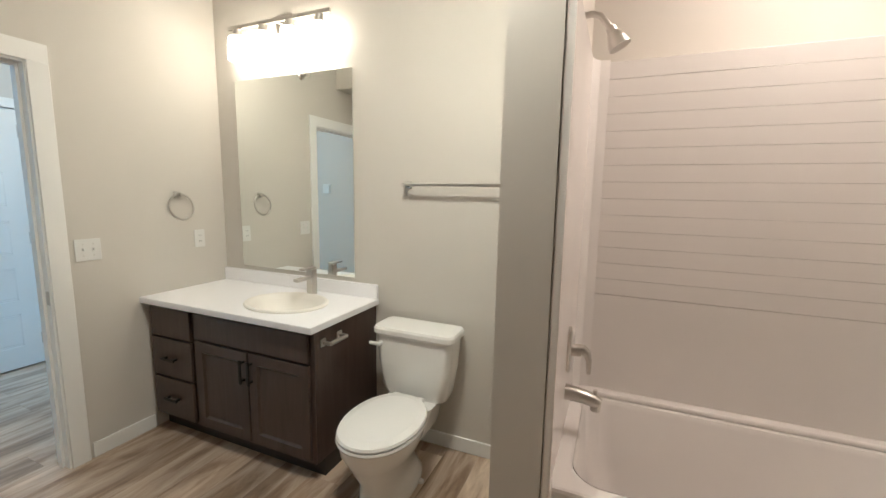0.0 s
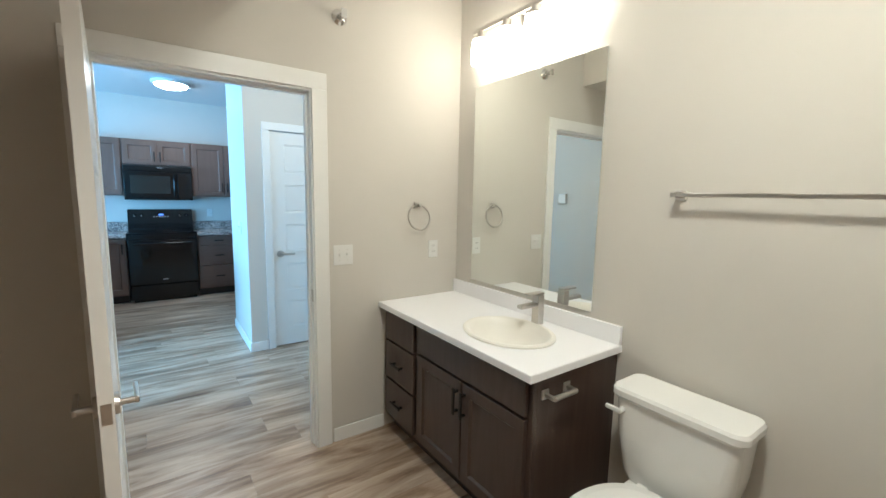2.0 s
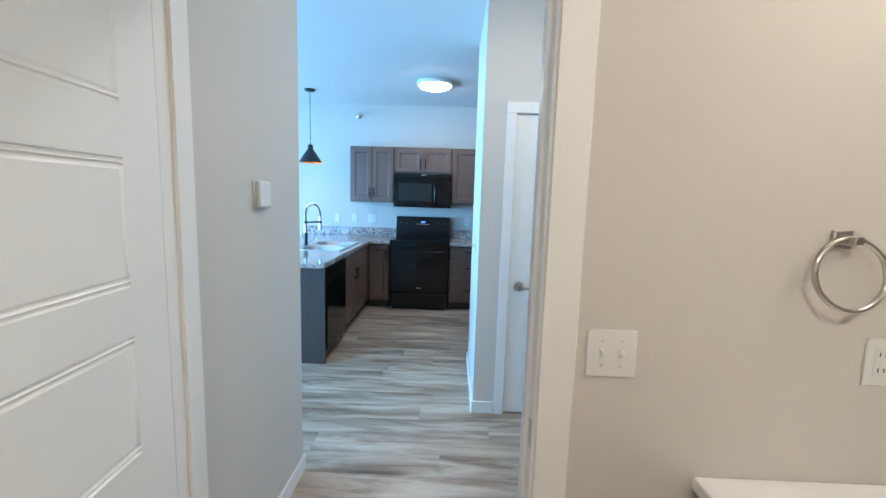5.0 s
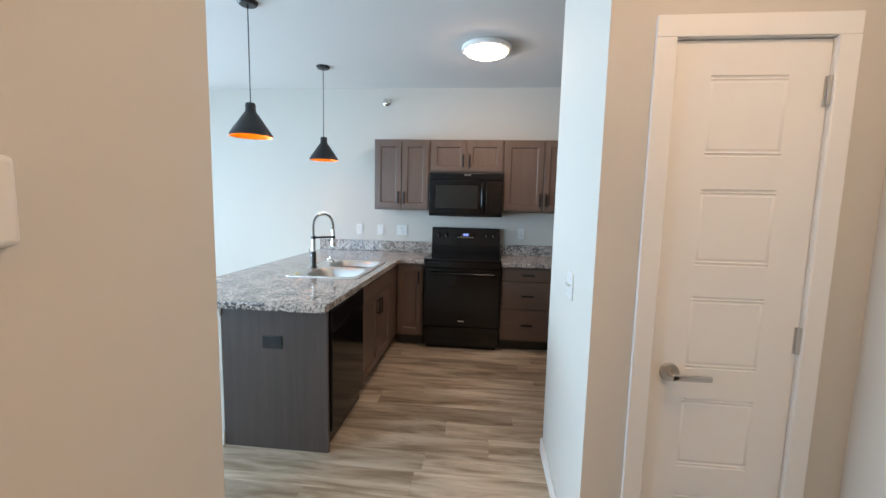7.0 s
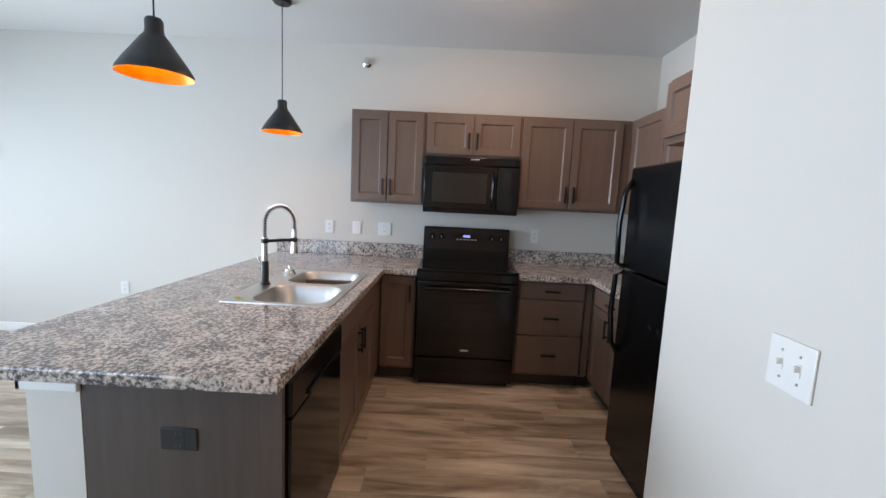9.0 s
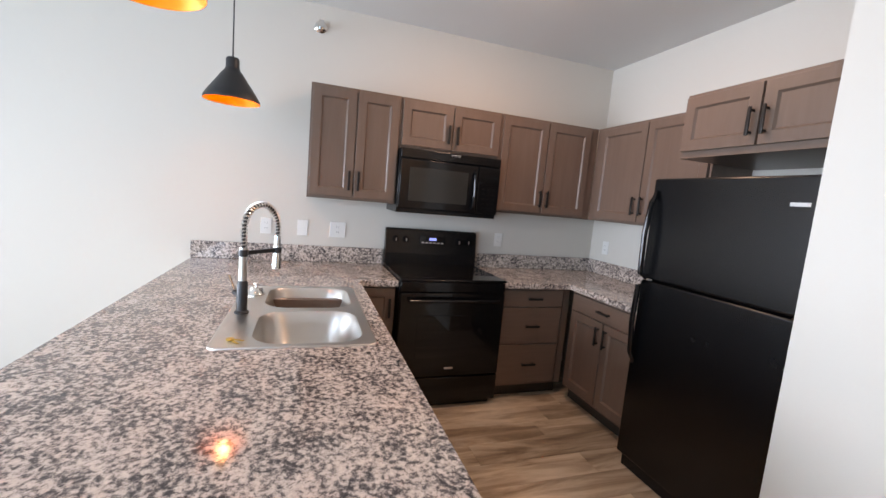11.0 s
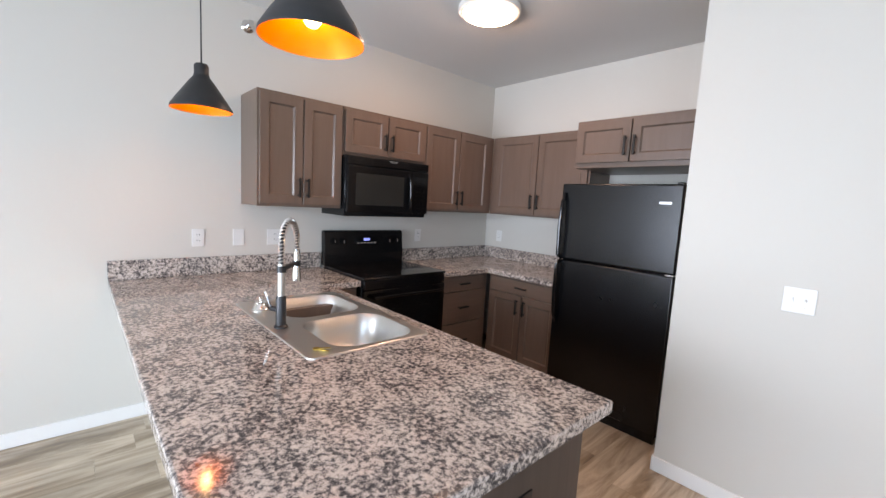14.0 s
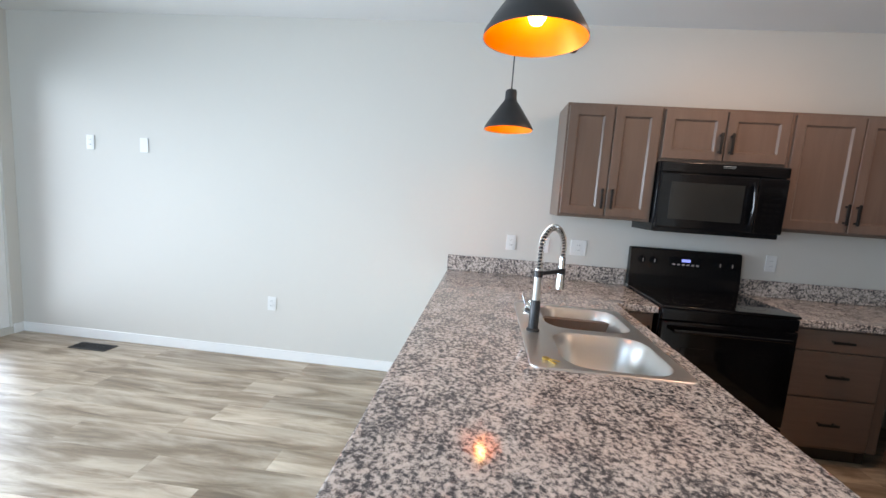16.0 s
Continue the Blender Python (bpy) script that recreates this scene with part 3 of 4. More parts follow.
vl = thing("vanity_light", pose(-1.815, 2.285, 2.455), "four-light brushed nickel vanity bar with lit glass shades", "wall lamp")
part("back_plate", box(-0.06, 0.06, -0.02, 0, -0.055, 0.055, 0.004), NICKEL, vl)
part("arm", box(-0.012, 0.012, -0.075, -0.015, -0.01, 0.01), NICKEL, vl)
part("bar", box(-0.392, 0.392, -0.085, -0.072, -0.011, 0.011, 0.001), NICKEL, vl)
for i in range(4):
    x = -0.315 + 0.21 * i
    part("socket", lathe([(0.0, -0.012), (0.024, -0.012), (0.026, -0.045), (0.034, -0.055), (0.0, -0.055)], 20, x, -0.079), NICKEL, vl)
    part("shade", lathe([(0.030, -0.052), (0.052, -0.062), (0.058, -0.11), (0.058, -0.19), (0.05, -0.198), (0.0, -0.198)], 24, x, -0.079, False, False), SHADE, vl, "glowing frosted glass shade")

tr = thing("towel_ring", pose(-2.43, 1.955, 1.425, 0, 0, 90), "brushed nickel towel ring beside the mirror", "towel ring")
part("mount", box(-0.021, 0.021, -0.012, 0, -0.021, 0.021, 0.002), NICKEL, tr)
part("post", box(-0.010, 0.010, -0.05, -0.01, -0.010, 0.010, 0.002), NICKEL, tr)
bm = bmesh.new()
tube(bm, [(0.078 * math.sin(a), -0.040 + 0.012 * math.cos(a), -0.075 + 0.078 * math.cos(a)) for a in [2 * math.pi * k / 40 for k in range(41)]], 0.0062, 8)
part("ring", bm, NICKEL, tr)

tb = thing("towel_bar", pose(-0.67, 2.285, 1.507), "brushed nickel towel bar above the toilet", "towel bar")
for x in (-0.298, 0.298):
    part("mount", box(x - 0.021, x + 0.021, -0.012, 0, -0.021, 0.021, 0.002), NICKEL, tb)
    part("post", box(x - 0.011, x + 0.011, -0.072, -0.01, -0.011, 0.011, 0.002), NICKEL, tb)
part("bar", box(-0.298, 0.298, -0.069, -0.057, -0.008, 0.008, 0.002), NICKEL, tb)

tp = thing("toilet_paper_holder", pose(-1.1875, 1.86, 0.722), "brushed nickel toilet paper holder on the vanity side", "paper holder")
for y in (-0.065, 0.065):
    part("mount", box(0, 0.008, y - 0.02, y + 0.02, -0.02, 0.02, 0.002), NICKEL, tp)
    part("post", box(0.006, 0.055, y - 0.008, y + 0.008, -0.008, 0.008, 0.002), NICKEL, tp)
part("roller", cyl(bmesh.new(), (0.05, -0.065, 0), (0.05, 0.065, 0), 0.011, n=16), NICKEL, tp)

# toilet
tl = thing("toilet", pose(-0.832, 2.258, 0) @ Matrix.Diagonal((0.985, 1, 0.962, 1)), "white porcelain two-piece toilet with its lid closed", "toilet")
part("tank", loft(bmesh.new(), [rrect(0, -0.105, 0.36, 0.15, 0.06, 0.385), rrect(0, -0.105, 0.385, 0.165, 0.05, 0.42), rrect(0, -0.105, 0.425, 0.18, 0.04, 0.57), rrect(0, -0.105, 0.445, 0.185, 0.035, 0.735)]), PORCELAIN, tl)
part("tank_lid", loft(bmesh.new(), [rrect(0, -0.107, 0.46, 0.20, 0.04, 0.735), rrect(0, -0.107, 0.48, 0.215, 0.045, 0.745), rrect(0, -0.107, 0.48, 0.215, 0.045, 0.768), rrect(0, -0.107, 0.465, 0.20, 0.04, 0.78)]), PORCELAIN, tl)
fl = part("flush_lever", cyl(bmesh.new(), (-0.185, -0.195, 0.685), (-0.185, -0.222, 0.685), 0.012, n=14), PORCELAIN, tl)
part("lever_arm", box(-0.245, -0.175, -0.228, -0.212, 0.675, 0.695, 0.006, 2), PORCELAIN, fl)
part("bowl", loft(bmesh.new(), [ellipse(0, -0.40, 0.115, 0.235, 0.0, 40, 2.4), ellipse(0, -0.40, 0.115, 0.235, 0.03, 40, 2.4), ellipse(0, -0.405, 0.095, 0.22, 0.07, 40, 2.3), ellipse(0, -0.42, 0.10, 0.20, 0.16, 40, 2.2),
                                ellipse(0, -0.455, 0.145, 0.225, 0.27, 40, 2.1), ellipse(0, -0.475, 0.178, 0.238, 0.34, 40, 2.1), ellipse(0, -0.475, 0.183, 0.243, 0.385, 40, 2.1)]), PORCELAIN, tl)
part("bowl_deck", loft(bmesh.new(), [rrect(0, -0.16, 0.20, 0.26, 0.05, 0.22), rrect(0, -0.15, 0.26, 0.25, 0.05, 0.34), rrect(0, -0.15, 0.29, 0.25, 0.05, 0.385)]), PORCELAIN, tl)
part("seat", loft(bmesh.new(), [ellipse(0, -0.475, 0.188, 0.248, 0.387, 44, 2.1), ellipse(0, -0.475, 0.193, 0.253, 0.395, 44, 2.1), ellipse(0, -0.475, 0.190, 0.25, 0.406, 44, 2.1)]), PORCELAIN, tl)
part("seat_lid", loft(bmesh.new(), [ellipse(0, -0.47, 0.186, 0.250, 0.409, 44, 2.1), ellipse(0, -0.47, 0.191, 0.255, 0.417, 44, 2.1), ellipse(0, -0.47, 0.185, 0.249, 0.428, 44, 2.1), ellipse(0, -0.47, 0.150, 0.21, 0.434, 44, 2.1)]), PORCELAIN, tl)
for x in (-0.07, 0.07):
    part("seat_hinge", box(x - 0.02, x + 0.02, -0.245, -0.21, 0.386, 0.425, 0.006, 2), PORCELAIN, tl)
for x in (-0.118, 0.118):
    part("bolt_cap", lathe([(0.016, 0.0), (0.015, 0.012), (0.008, 0.018), (0.0, 0.019)], 14, x, -0.30), PORCELAIN, tl)

# tub with its surround
TX0, TX1, TY0, TY1 = -0.043, 1.498, 1.44, 2.283
bt = thing("bathtub", pose(0, 0, 0), "white acrylic alcove bathtub with a ribbed wall surround", "bathtub")
rim = 0.568
STOP, SYB = 2.026, 2.16
cx, cy = (TX0 + TX1) / 2 + 0.015, 1.80
hole = rrect(cx, cy, 1.42, 0.60, 0.10, 0, 8)
part("rim", slab([(TX0, TY0), (TX1, TY0), (TX1, TY1), (TX0, TY1)], [hole], rim - 0.03, rim, 0.012), ACRYLIC, bt)
part("apron", box(TX0, TX1, TY0 + 0.003, TY0 + 0.02, 0, rim - 0.03, 0.004), ACRYLIC, bt)
part("basin", loft(bmesh.new(), [rrect(cx, cy, 1.42, 0.60, 0.10, rim - 0.004, 8), rrect(cx, cy, 1.40, 0.58, 0.10, rim - 0.02, 8), rrect(cx, cy, 1.36, 0.54, 0.11, 0.30, 8), rrect(cx, cy, 1.28, 0.47, 0.12, 0.15, 8), rrect(cx, cy, 1.1, 0.36, 0.12, 0.12, 8)], False, True), ACRYLIC, bt)
part("back_ledge", box(TX0 + 0.02, TX1, SYB - 0.045, TY1 - 0.005, rim - 0.002, rim + 0.022, 0.010, 3), ACRYLIC, bt)
part("surround_back_base", box(TX0 + 0.03, TX1, SYB, TY1 - 0.002, rim + 0.02, 1.031, 0.003), ACRYLIC, bt)
zz = 1.032
while zz < STOP - 0.02:
    part("surround_board", box(TX0 + 0.075, TX1, SYB, TY1 - 0.002, zz, min(zz + 0.0699, STOP), 0.0013, 1), ACRYLIC, bt)
    zz += 0.0705
part("surround_corner", loft(bmesh.new(), [[(TX0 + 0.02, SYB - 0.07, z), (TX0 + 0.028, SYB - 0.035, z), (TX0 + 0.047, SYB - 0.012, z), (TX0 + 0.085, SYB - 0.0005, z), (TX0 + 0.085, TY1 - 0.004, z), (TX0 + 0.004, TY1 - 0.004, z), (TX0 + 0.004, SYB - 0.07, z)] for z in (rim + 0.015, STOP)]), ACRYLIC, bt)
part("surround_end", box(TX0 - 0.0005, TX0 + 0.02, TY0 + 0.01, TY1 - 0.03, rim - 0.002, STOP, 0.004, 2), ACRYLIC, bt)
part("surround_flange", box(TX0 - 0.001, TX0 + 0.026, TY0 - 0.056, TY0 + 0.012, 0.0, STOP + 0.005, 0.006, 2), ACRYLIC, bt)
part("overflow_plate", cyl(bmesh.new(), (TX0 + 0.055, 1.79, 0.455), (TX0 + 0.085, 1.79, 0.457), 0.036, 0.033, 24), NICKEL, bt, "nickel overflow plate")

PY = 1.775
sv = thing("shower_valve", pose(TX0 + 0.0195, PY, 0.895), "brushed nickel shower valve with a lever", "shower valve")
part("escutcheon", loft(bmesh.new(), [[(x, 0.042 * k * math.cos(a), 0.088 * k * math.sin(a)) for a in [2 * math.pi * i / 32 for i in range(32)]] for x, k in ((0, 1), (0.006, 1), (0.012, 0.85))]), NICKEL, sv)
part("neck", cyl(bmesh.new(), (0.008, 0, 0), (0.05, 0, 0), 0.024, 0.02, 20), NICKEL, sv)
part("lever", tube(bmesh.new(), [(0.035, 0, 0.005), (0.052, 0, 0.008), (0.068, 0, -0.004), (0.076, 0, -0.032), (0.078, 0, -0.082)], [0.02, 0.02, 0.016, 0.011, 0.007], 12), NICKEL, sv)
sp = thing("tub_spout", pose(TX0 + 0.0195, PY, 0.715), "brushed nickel tub spout", "tub spout")
part("body", tube(bmesh.new(), [(0, 0, 0.012), (0.01, 0, 0.012), (0.055, 0, 0.008), (0.10, 0, 0.0), (0.122, 0, -0.012)], [0.031, 0.03, 0.027, 0.025, 0.021], 18), NICKEL, sp)
part("outlet", cyl(bmesh.new(), (0.11, 0, -0.005), (0.11, 0, -0.038), 0.018, 0.019, 16), NICKEL, sp)
part("diverter_knob", cyl(bmesh.new(), (0.106, 0, 0.015), (0.106, 0, 0.040), 0.006, 0.008, 10), NICKEL, sp)
sh = thing("wall_shower", pose(-0.0455, 1.745, 2.052), "brushed nickel shower head on a curved wall arm", "shower")
part("flange", cyl(bmesh.new(), (0, 0, 0), (0.012, 0, 0), 0.03, 0.02, 20), NICKEL, sh)
part("arm", tube(bmesh.new(), [(0, 0, 0), (0.035, 0, 0.004), (0.062, 0, -0.006), (0.086, 0, -0.034), (0.098, 0, -0.052)], 0.0105, 12), NICKEL, sh)
bm = bmesh.new()
for a, e, r0, r1 in (((0.094, 0, -0.046), (0.104, 0, -0.064), 0.017, 0.017), ((0.103, 0, -0.062), (0.116, 0, -0.086), 0.02, 0.031), ((0.116, 0, -0.086), (0.128, 0, -0.108), 0.031, 0.035)):
    cyl(bm, a, e, r0, r1, 20)
part("spray_head", bm, NICKEL, sh)

# ---- kitchen cabinets ----
SITE[0] = KITCHEN
CT = 0.882
BZ = 0.842
FX = -6.545
cabinet(pose(FX, 1.062, 0, 0, 0, 90), 0.515, 0.60, 0.10, BZ, [("drawer", 0.012, 0.50, 0.705, 0.826, "h"), ("drawer", 0.012, 0.50, 0.425, 0.695, "h"), ("drawer", 0.012, 0.50, 0.125, 0.415, "h")],
        "brown stained three-drawer base cabinet beside the range", group="kitchen base cabinets")
cabinet(pose(-6.50, 1.635, 0), 0.73, 0.61, 0.10, BZ, [("drawer", 0.03, 0.715, 0.705, 0.826, "h"), ("door", 0.03, 0.368, 0.125, 0.695, (0.335, 0.60)), ("door", 0.377, 0.715, 0.125, 0.695, (0.41, 0.60))],
        "brown stained base cabinet with a drawer and two doors", group="kitchen base cabinets")
cabinet(pose(FX, 1.58, 0, 0, 0, 90), 0.054, 0.60, 0.10, BZ, [], "brown stained corner filler cabinet", "corner_cabinet", "kitchen base cabinets")
cabinet(pose(FX, 0.022, 0, 0, 0, 90), 0.268, 0.60, 0.10, BZ, [("door", 0.012, 0.256, 0.125, 0.826, (0.228, 0.70))],
        "narrow brown stained base cabinet beside the range", group="kitchen base cabinets")
cabinet(pose(-5.322, 0.018, 0, 0, 0, 180), 0.86, 0.585, 0.10, BZ, [("drawer", 0.012, 0.848, 0.705, 0.826, ""), ("door", 0.012, 0.425, 0.125, 0.695, (0.395, 0.60)), ("door", 0.435, 0.848, 0.125, 0.695, (0.465, 0.60))],
        "brown stained sink base cabinet with two doors", "sink_cabinet", "kitchen base cabinets")
cabinet(pose(-6.184, 0.018, 0, 0, 0, 180), 0.358, 0.585, 0.10, BZ, [], "brown stained blind corner base cabinet", "corner_cabinet", "kitchen base cabinets")
UX = -6.82
UB, UT = 1.362, 2.09
cabinet(pose(UX, -0.288, 0, 0, 0, 90), 0.585, 0.328, UB, UT, [("door", 0.012, 0.288, UB + 0.02, UT - 0.02, (0.262, UB + 0.13)), ("door", 0.297, 0.573, UB + 0.02, UT - 0.02, (0.323, UB + 0.13))],
        "brown stained two-door wall cabinet", "wall_cabinet", "kitchen wall cabinets", False)
cabinet(pose(UX, 0.30, 0, 0, 0, 90), 0.755, 0.328, 1.755, UT, [("door", 0.012, 0.373, 1.772, UT - 0.02, (0.345, 1.875)), ("door", 0.382, 0.743, 1.772, UT - 0.02, (0.41, 1.875))],
        "short brown stained wall cabinet above the microwave", "wall_cabinet", "kitchen wall cabinets", False)
cabinet(pose(UX, 1.058, 0, 0, 0, 90), 0.862, 0.328, UB, UT, [("door", 0.012, 0.395, UB + 0.02, UT - 0.02, (0.368, UB + 0.13)), ("door", 0.404, 0.787, UB + 0.02, UT - 0.02, (0.43, UB + 0.13))],
        "brown stained two-door wall cabinet in the corner", "wall_cabinet", "kitchen wall cabinets", False)
cabinet(pose(-6.818, 1.92, 0), 1.04, 0.328, UB, UT, [("door", 0.07, 0.535, UB + 0.02, UT - 0.02, (0.505, UB + 0.13)), ("door", 0.545, 1.025, UB + 0.02, UT - 0.02, (0.575, UB + 0.13))],
        "brown stained two-door wall cabinet beside the fridge", "wall_cabinet", "kitchen wall cabinets", False)
cabinet(pose(-5.76, 1.65, 0), 0.897, 0.598, 1.755, UT, [("door", 0.012, 0.405, 1.79, UT - 0.02, (0.378, 1.895)), ("door", 0.415, 0.845, 1.79, UT - 0.02, (0.442, 1.895))],
        "deep brown stained wall cabinet above the fridge", "wall_cabinet", "kitchen wall cabinets", False)

# end panel and pony wall of the peninsula
solo("peninsula_end_panel", box(-4.702, -4.68, -0.588, 0.036, 0, BZ, 0.001), PANEL, pose(0, 0, 0), "grey-brown wood end panel of the peninsula", "panel")
structure("wall_peninsula", box(-7.148, -4.68, -0.762, -0.592, 0, BZ - 0.001), WALL, "painted half wall behind the peninsula cabinets")
tm = thing("trim_peninsula", pose(0, 0, 0), "white painted trim on the half wall's end", "trim")
tm["kind"] = "structure"
part("cap_board", box(-4.68, -4.664, -0.778, -0.588, BZ - 0.06, BZ - 0.002, 0.002), TRIM, tm)
part("cap_board", box(-7.14, -4.664, -0.779, -0.763, BZ - 0.06, BZ - 0.002, 0.002), TRIM, tm)
baseboard(-4.68, -4.668, -0.762, -0.592)
baseboard(-7.138, -4.668, -0.775, -0.763)

# dishwasher
dw = thing("dishwasher", pose(-4.705, 0.018, 0, 0, 0, 180), "black built-in dishwasher in the peninsula", "dishwasher")
part("tub", box(0.004, 0.606, 0.0, 0.57, 0.02, BZ - 0.004), BLACK, dw)
part("door", box(0.008, 0.602, -0.032, -0.002, 0.11, 0.70, 0.006, 2), BLACK, dw)
cp = part("control_panel", box(0.008, 0.602, -0.036, -0.002, 0.706, BZ - 0.012, 0.008, 2), BLACKTEX, dw)
part("handle_lip", box(0.15, 0.46, -0.046, -0.034, 0.715, 0.735, 0.004, 2), BLACK, cp)
part("toe_panel", box(0.008, 0.602, 0.02, 0.03, 0.0, 0.10), BLACKTEX, dw)

# counters
sxa, sxb, sya, syb = -6.27, -5.38, -0.566, -0.018
kc = thing("kitchen_countertop", pose(0, 0, 0), "speckled grey, black and pinkish granite-look peninsula countertop", "countertop")
part("worktop", slab([(-4.603, 0.052), (-6.50, 0.052), (-6.50, 0.296), (-7.148, 0.296), (-7.148, -1.02), (-4.603, -1.02)],
                     [rrect((sxa + sxb) / 2, (sya + syb) / 2, sxb - sxa - 0.03, syb - sya - 0.03, 0.03, 0)], BZ, CT, 0.007), GRANITE, kc)
part("backsplash", box(-7.148, -7.128, -1.02, 0.296, CT, 1.0, 0.004, 2), GRANITE, kc)
k2 = thing("kitchen_countertop", pose(0, 0, 0), "speckled granite-look countertop in the kitchen corner", "countertop")
part("worktop", slab([(-7.148, 1.06), (-6.50, 1.06), (-6.50, 1.60), (-5.775, 1.60), (-5.775, 2.248), (-7.148, 2.248)], [], BZ, CT, 0.007), GRANITE, k2)
part("backsplash", box(-7.148, -7.128, 1.06, 2.228, CT, 1.0, 0.004, 2), GRANITE, k2)
part("backsplash", box(-7.148, -5.775, 2.228, 2.248, CT, 1.0, 0.004, 2), GRANITE, k2)

# sink
ks = thing("kitchen_sink", pose(0, 0, 0), "stainless steel double-bowl drop-in kitchen sink", "sink")
bowls = [((sxb - 0.03 + (sxb - 0.415)) / 2, 0.385), ((sxa + 0.03 + sxa + 0.415) / 2, 0.385)]
by0, by1 = sya + 0.125, syb - 0.042
bc, bh = (by0 + by1) / 2, by1 - by0
part("rim", slab(rrect((sxa + sxb) / 2, (sya + syb) / 2, sxb - sxa, syb - sya, 0.03, 0), [rrect(b, bc, w, bh, 0.10, 0, 8) for b, w in bowls], CT - 0.002, CT + 0.006, 0.003), STEEL, ks)
for b, w in bowls:
    prof = ((0.0, 0.004, 0.10), (0.010, -0.004, 0.10), (0.028, -0.05, 0.10), (0.055, -0.11, 0.10), (0.10, -0.148, 0.09), (0.17, -0.162, 0.07), (0.24, -0.165, 0.04))
    bo = part("bowl", loft(bmesh.new(), [rrect(b, bc, w - e, bh - e, r, CT + z, 8) for e, z, r in prof], False, True), STEEL, ks)
    part("drain", lathe([(0.0, CT - 0.163), (0.035, CT - 0.161), (0.042, CT - 0.164)], 24, b, bc), CHROME, bo)

kf = thing("kitchen_faucet", pose(-5.778, -0.515, CT + 0.006, 0, 0, 48), "black and chrome pull-down kitchen faucet with a spring neck", "faucet")
part("base", lathe([(0.0, 0), (0.028, 0), (0.028, 0.006), (0.021, 0.012), (0.021, 0.125), (0.017, 0.135), (0.0, 0.135)], 24), MATTEBLACK, kf)
part("riser", cyl(bmesh.new(), (0, 0, 0.13), (0, 0, 0.27), 0.0155, n=18), NICKEL, kf)
part("collar", cyl(bmesh.new(), (0, 0, 0.235), (0, 0, 0.262), 0.019, n=18), MATTEBLACK, kf)
arc = []
for k in range(25):
    a = math.pi * k / 24
    arc.append((0, 0.088 - 0.088 * math.cos(a), 0.345 + 0.10 * math.sin(a)))
path = [(0, 0, 0.27), (0, 0, 0.32)] + arc + [(0, 0.176, 0.33), (0, 0.176, 0.29)]
part("hose", tube(bmesh.new(), path, 0.0075, 10), MATTEBLACK, kf)
coil = bmesh.new()
turns = 30
pv = [Vector(p) for p in path]
seglen = [0.0]
for a, b in zip(pv, pv[1:]):
    seglen.append(seglen[-1] + (b - a).length)
cp_pts = []
NC = turns * 8
for k in range(NC + 1):
    s = seglen[-1] * k / NC
    i = max(j for j in range(len(pv)) if seglen[j] <= s + 1e-9)
    i = min(i, len(pv) - 2)
    f = (s - seglen[i]) / (seglen[i + 1] - seglen[i])
    p = pv[i].lerp(pv[i + 1], f)
    t = (pv[min(i + 2, len(pv) - 1)] - pv[max(i - 1, 0)]).normalized()
    u = Vector((1, 0, 0))
    w = t.cross(u).normalized()
    an = 2 * math.pi * k / 8
    cp_pts.append(p + (u * math.cos(an) + w * math.sin(an)) * 0.0125)
tube(coil, cp_pts, 0.0030, 5)
part("spring", coil, NICKEL, kf)
part("spray_head", lathe([(0.0, 0.31), (0.014, 0.31), (0.015, 0.25), (0.020, 0.19), (0.020, 0.165), (0.0, 0.165)], 18, 0, 0.176), CHROME, kf)
part("holder_arm", boxes((-0.007, 0.007, 0.0, 0.176, 0.24, 0.256)), MATTEBLACK, kf)
part("holder_ring", cyl(bmesh.new(), (0, 0.176, 0.235), (0, 0.176, 0.26), 0.0185, n=18), MATTEBLACK, kf)
lv = part("lever", cyl(bmesh.new(), (-0.015, 0, 0.075), (-0.045, 0, 0.08), 0.011, n=14), MATTEBLACK, kf)
part("lever_arm", cyl(bmesh.new(), (-0.042, 0, 0.08), (-0.065, -0.01, 0.15), 0.005, n=10), CHROME, lv)

st = thing("sink_strainer", pose(-6.09, -0.495, CT + 0.006), "chrome sink strainer basket upside down on the sink deck", "strainer")
part("basket", lathe([(0.0, 0.0), (0.040, 0.0), (0.041, 0.006), (0.034, 0.012), (0.027, 0.034), (0.0, 0.036)], 24), CHROME, st)
part("knob", lathe([(0.006, 0.034), (0.005, 0.046), (0.012, 0.05), (0.010, 0.057), (0.0, 0.058)], 14), CHROME, st)
ky = thing("door_keys", pose(-5.455, -0.505, CT + 0.0065, 0, 0, 35), "small brass keys lying on the sink deck", "keys")
for a in (0, 28):
    bm = bmesh.new()
    cyl(bm, (0, 0, 0.001 + a * 1e-4), (0, 0, 0.003 + a * 1e-4), 0.013, n=16)
    bx(bm, 0.010, 0.05, -0.004, 0.004, 0.001 + a * 1e-4, 0.003 + a * 1e-4)
    bmesh.ops.rotate(bm, verts=bm.verts, cent=(0, 0, 0), matrix=Matrix.Rotation(radians(a), 3, "Z"))
    part("key", bm, BRASS, ky)

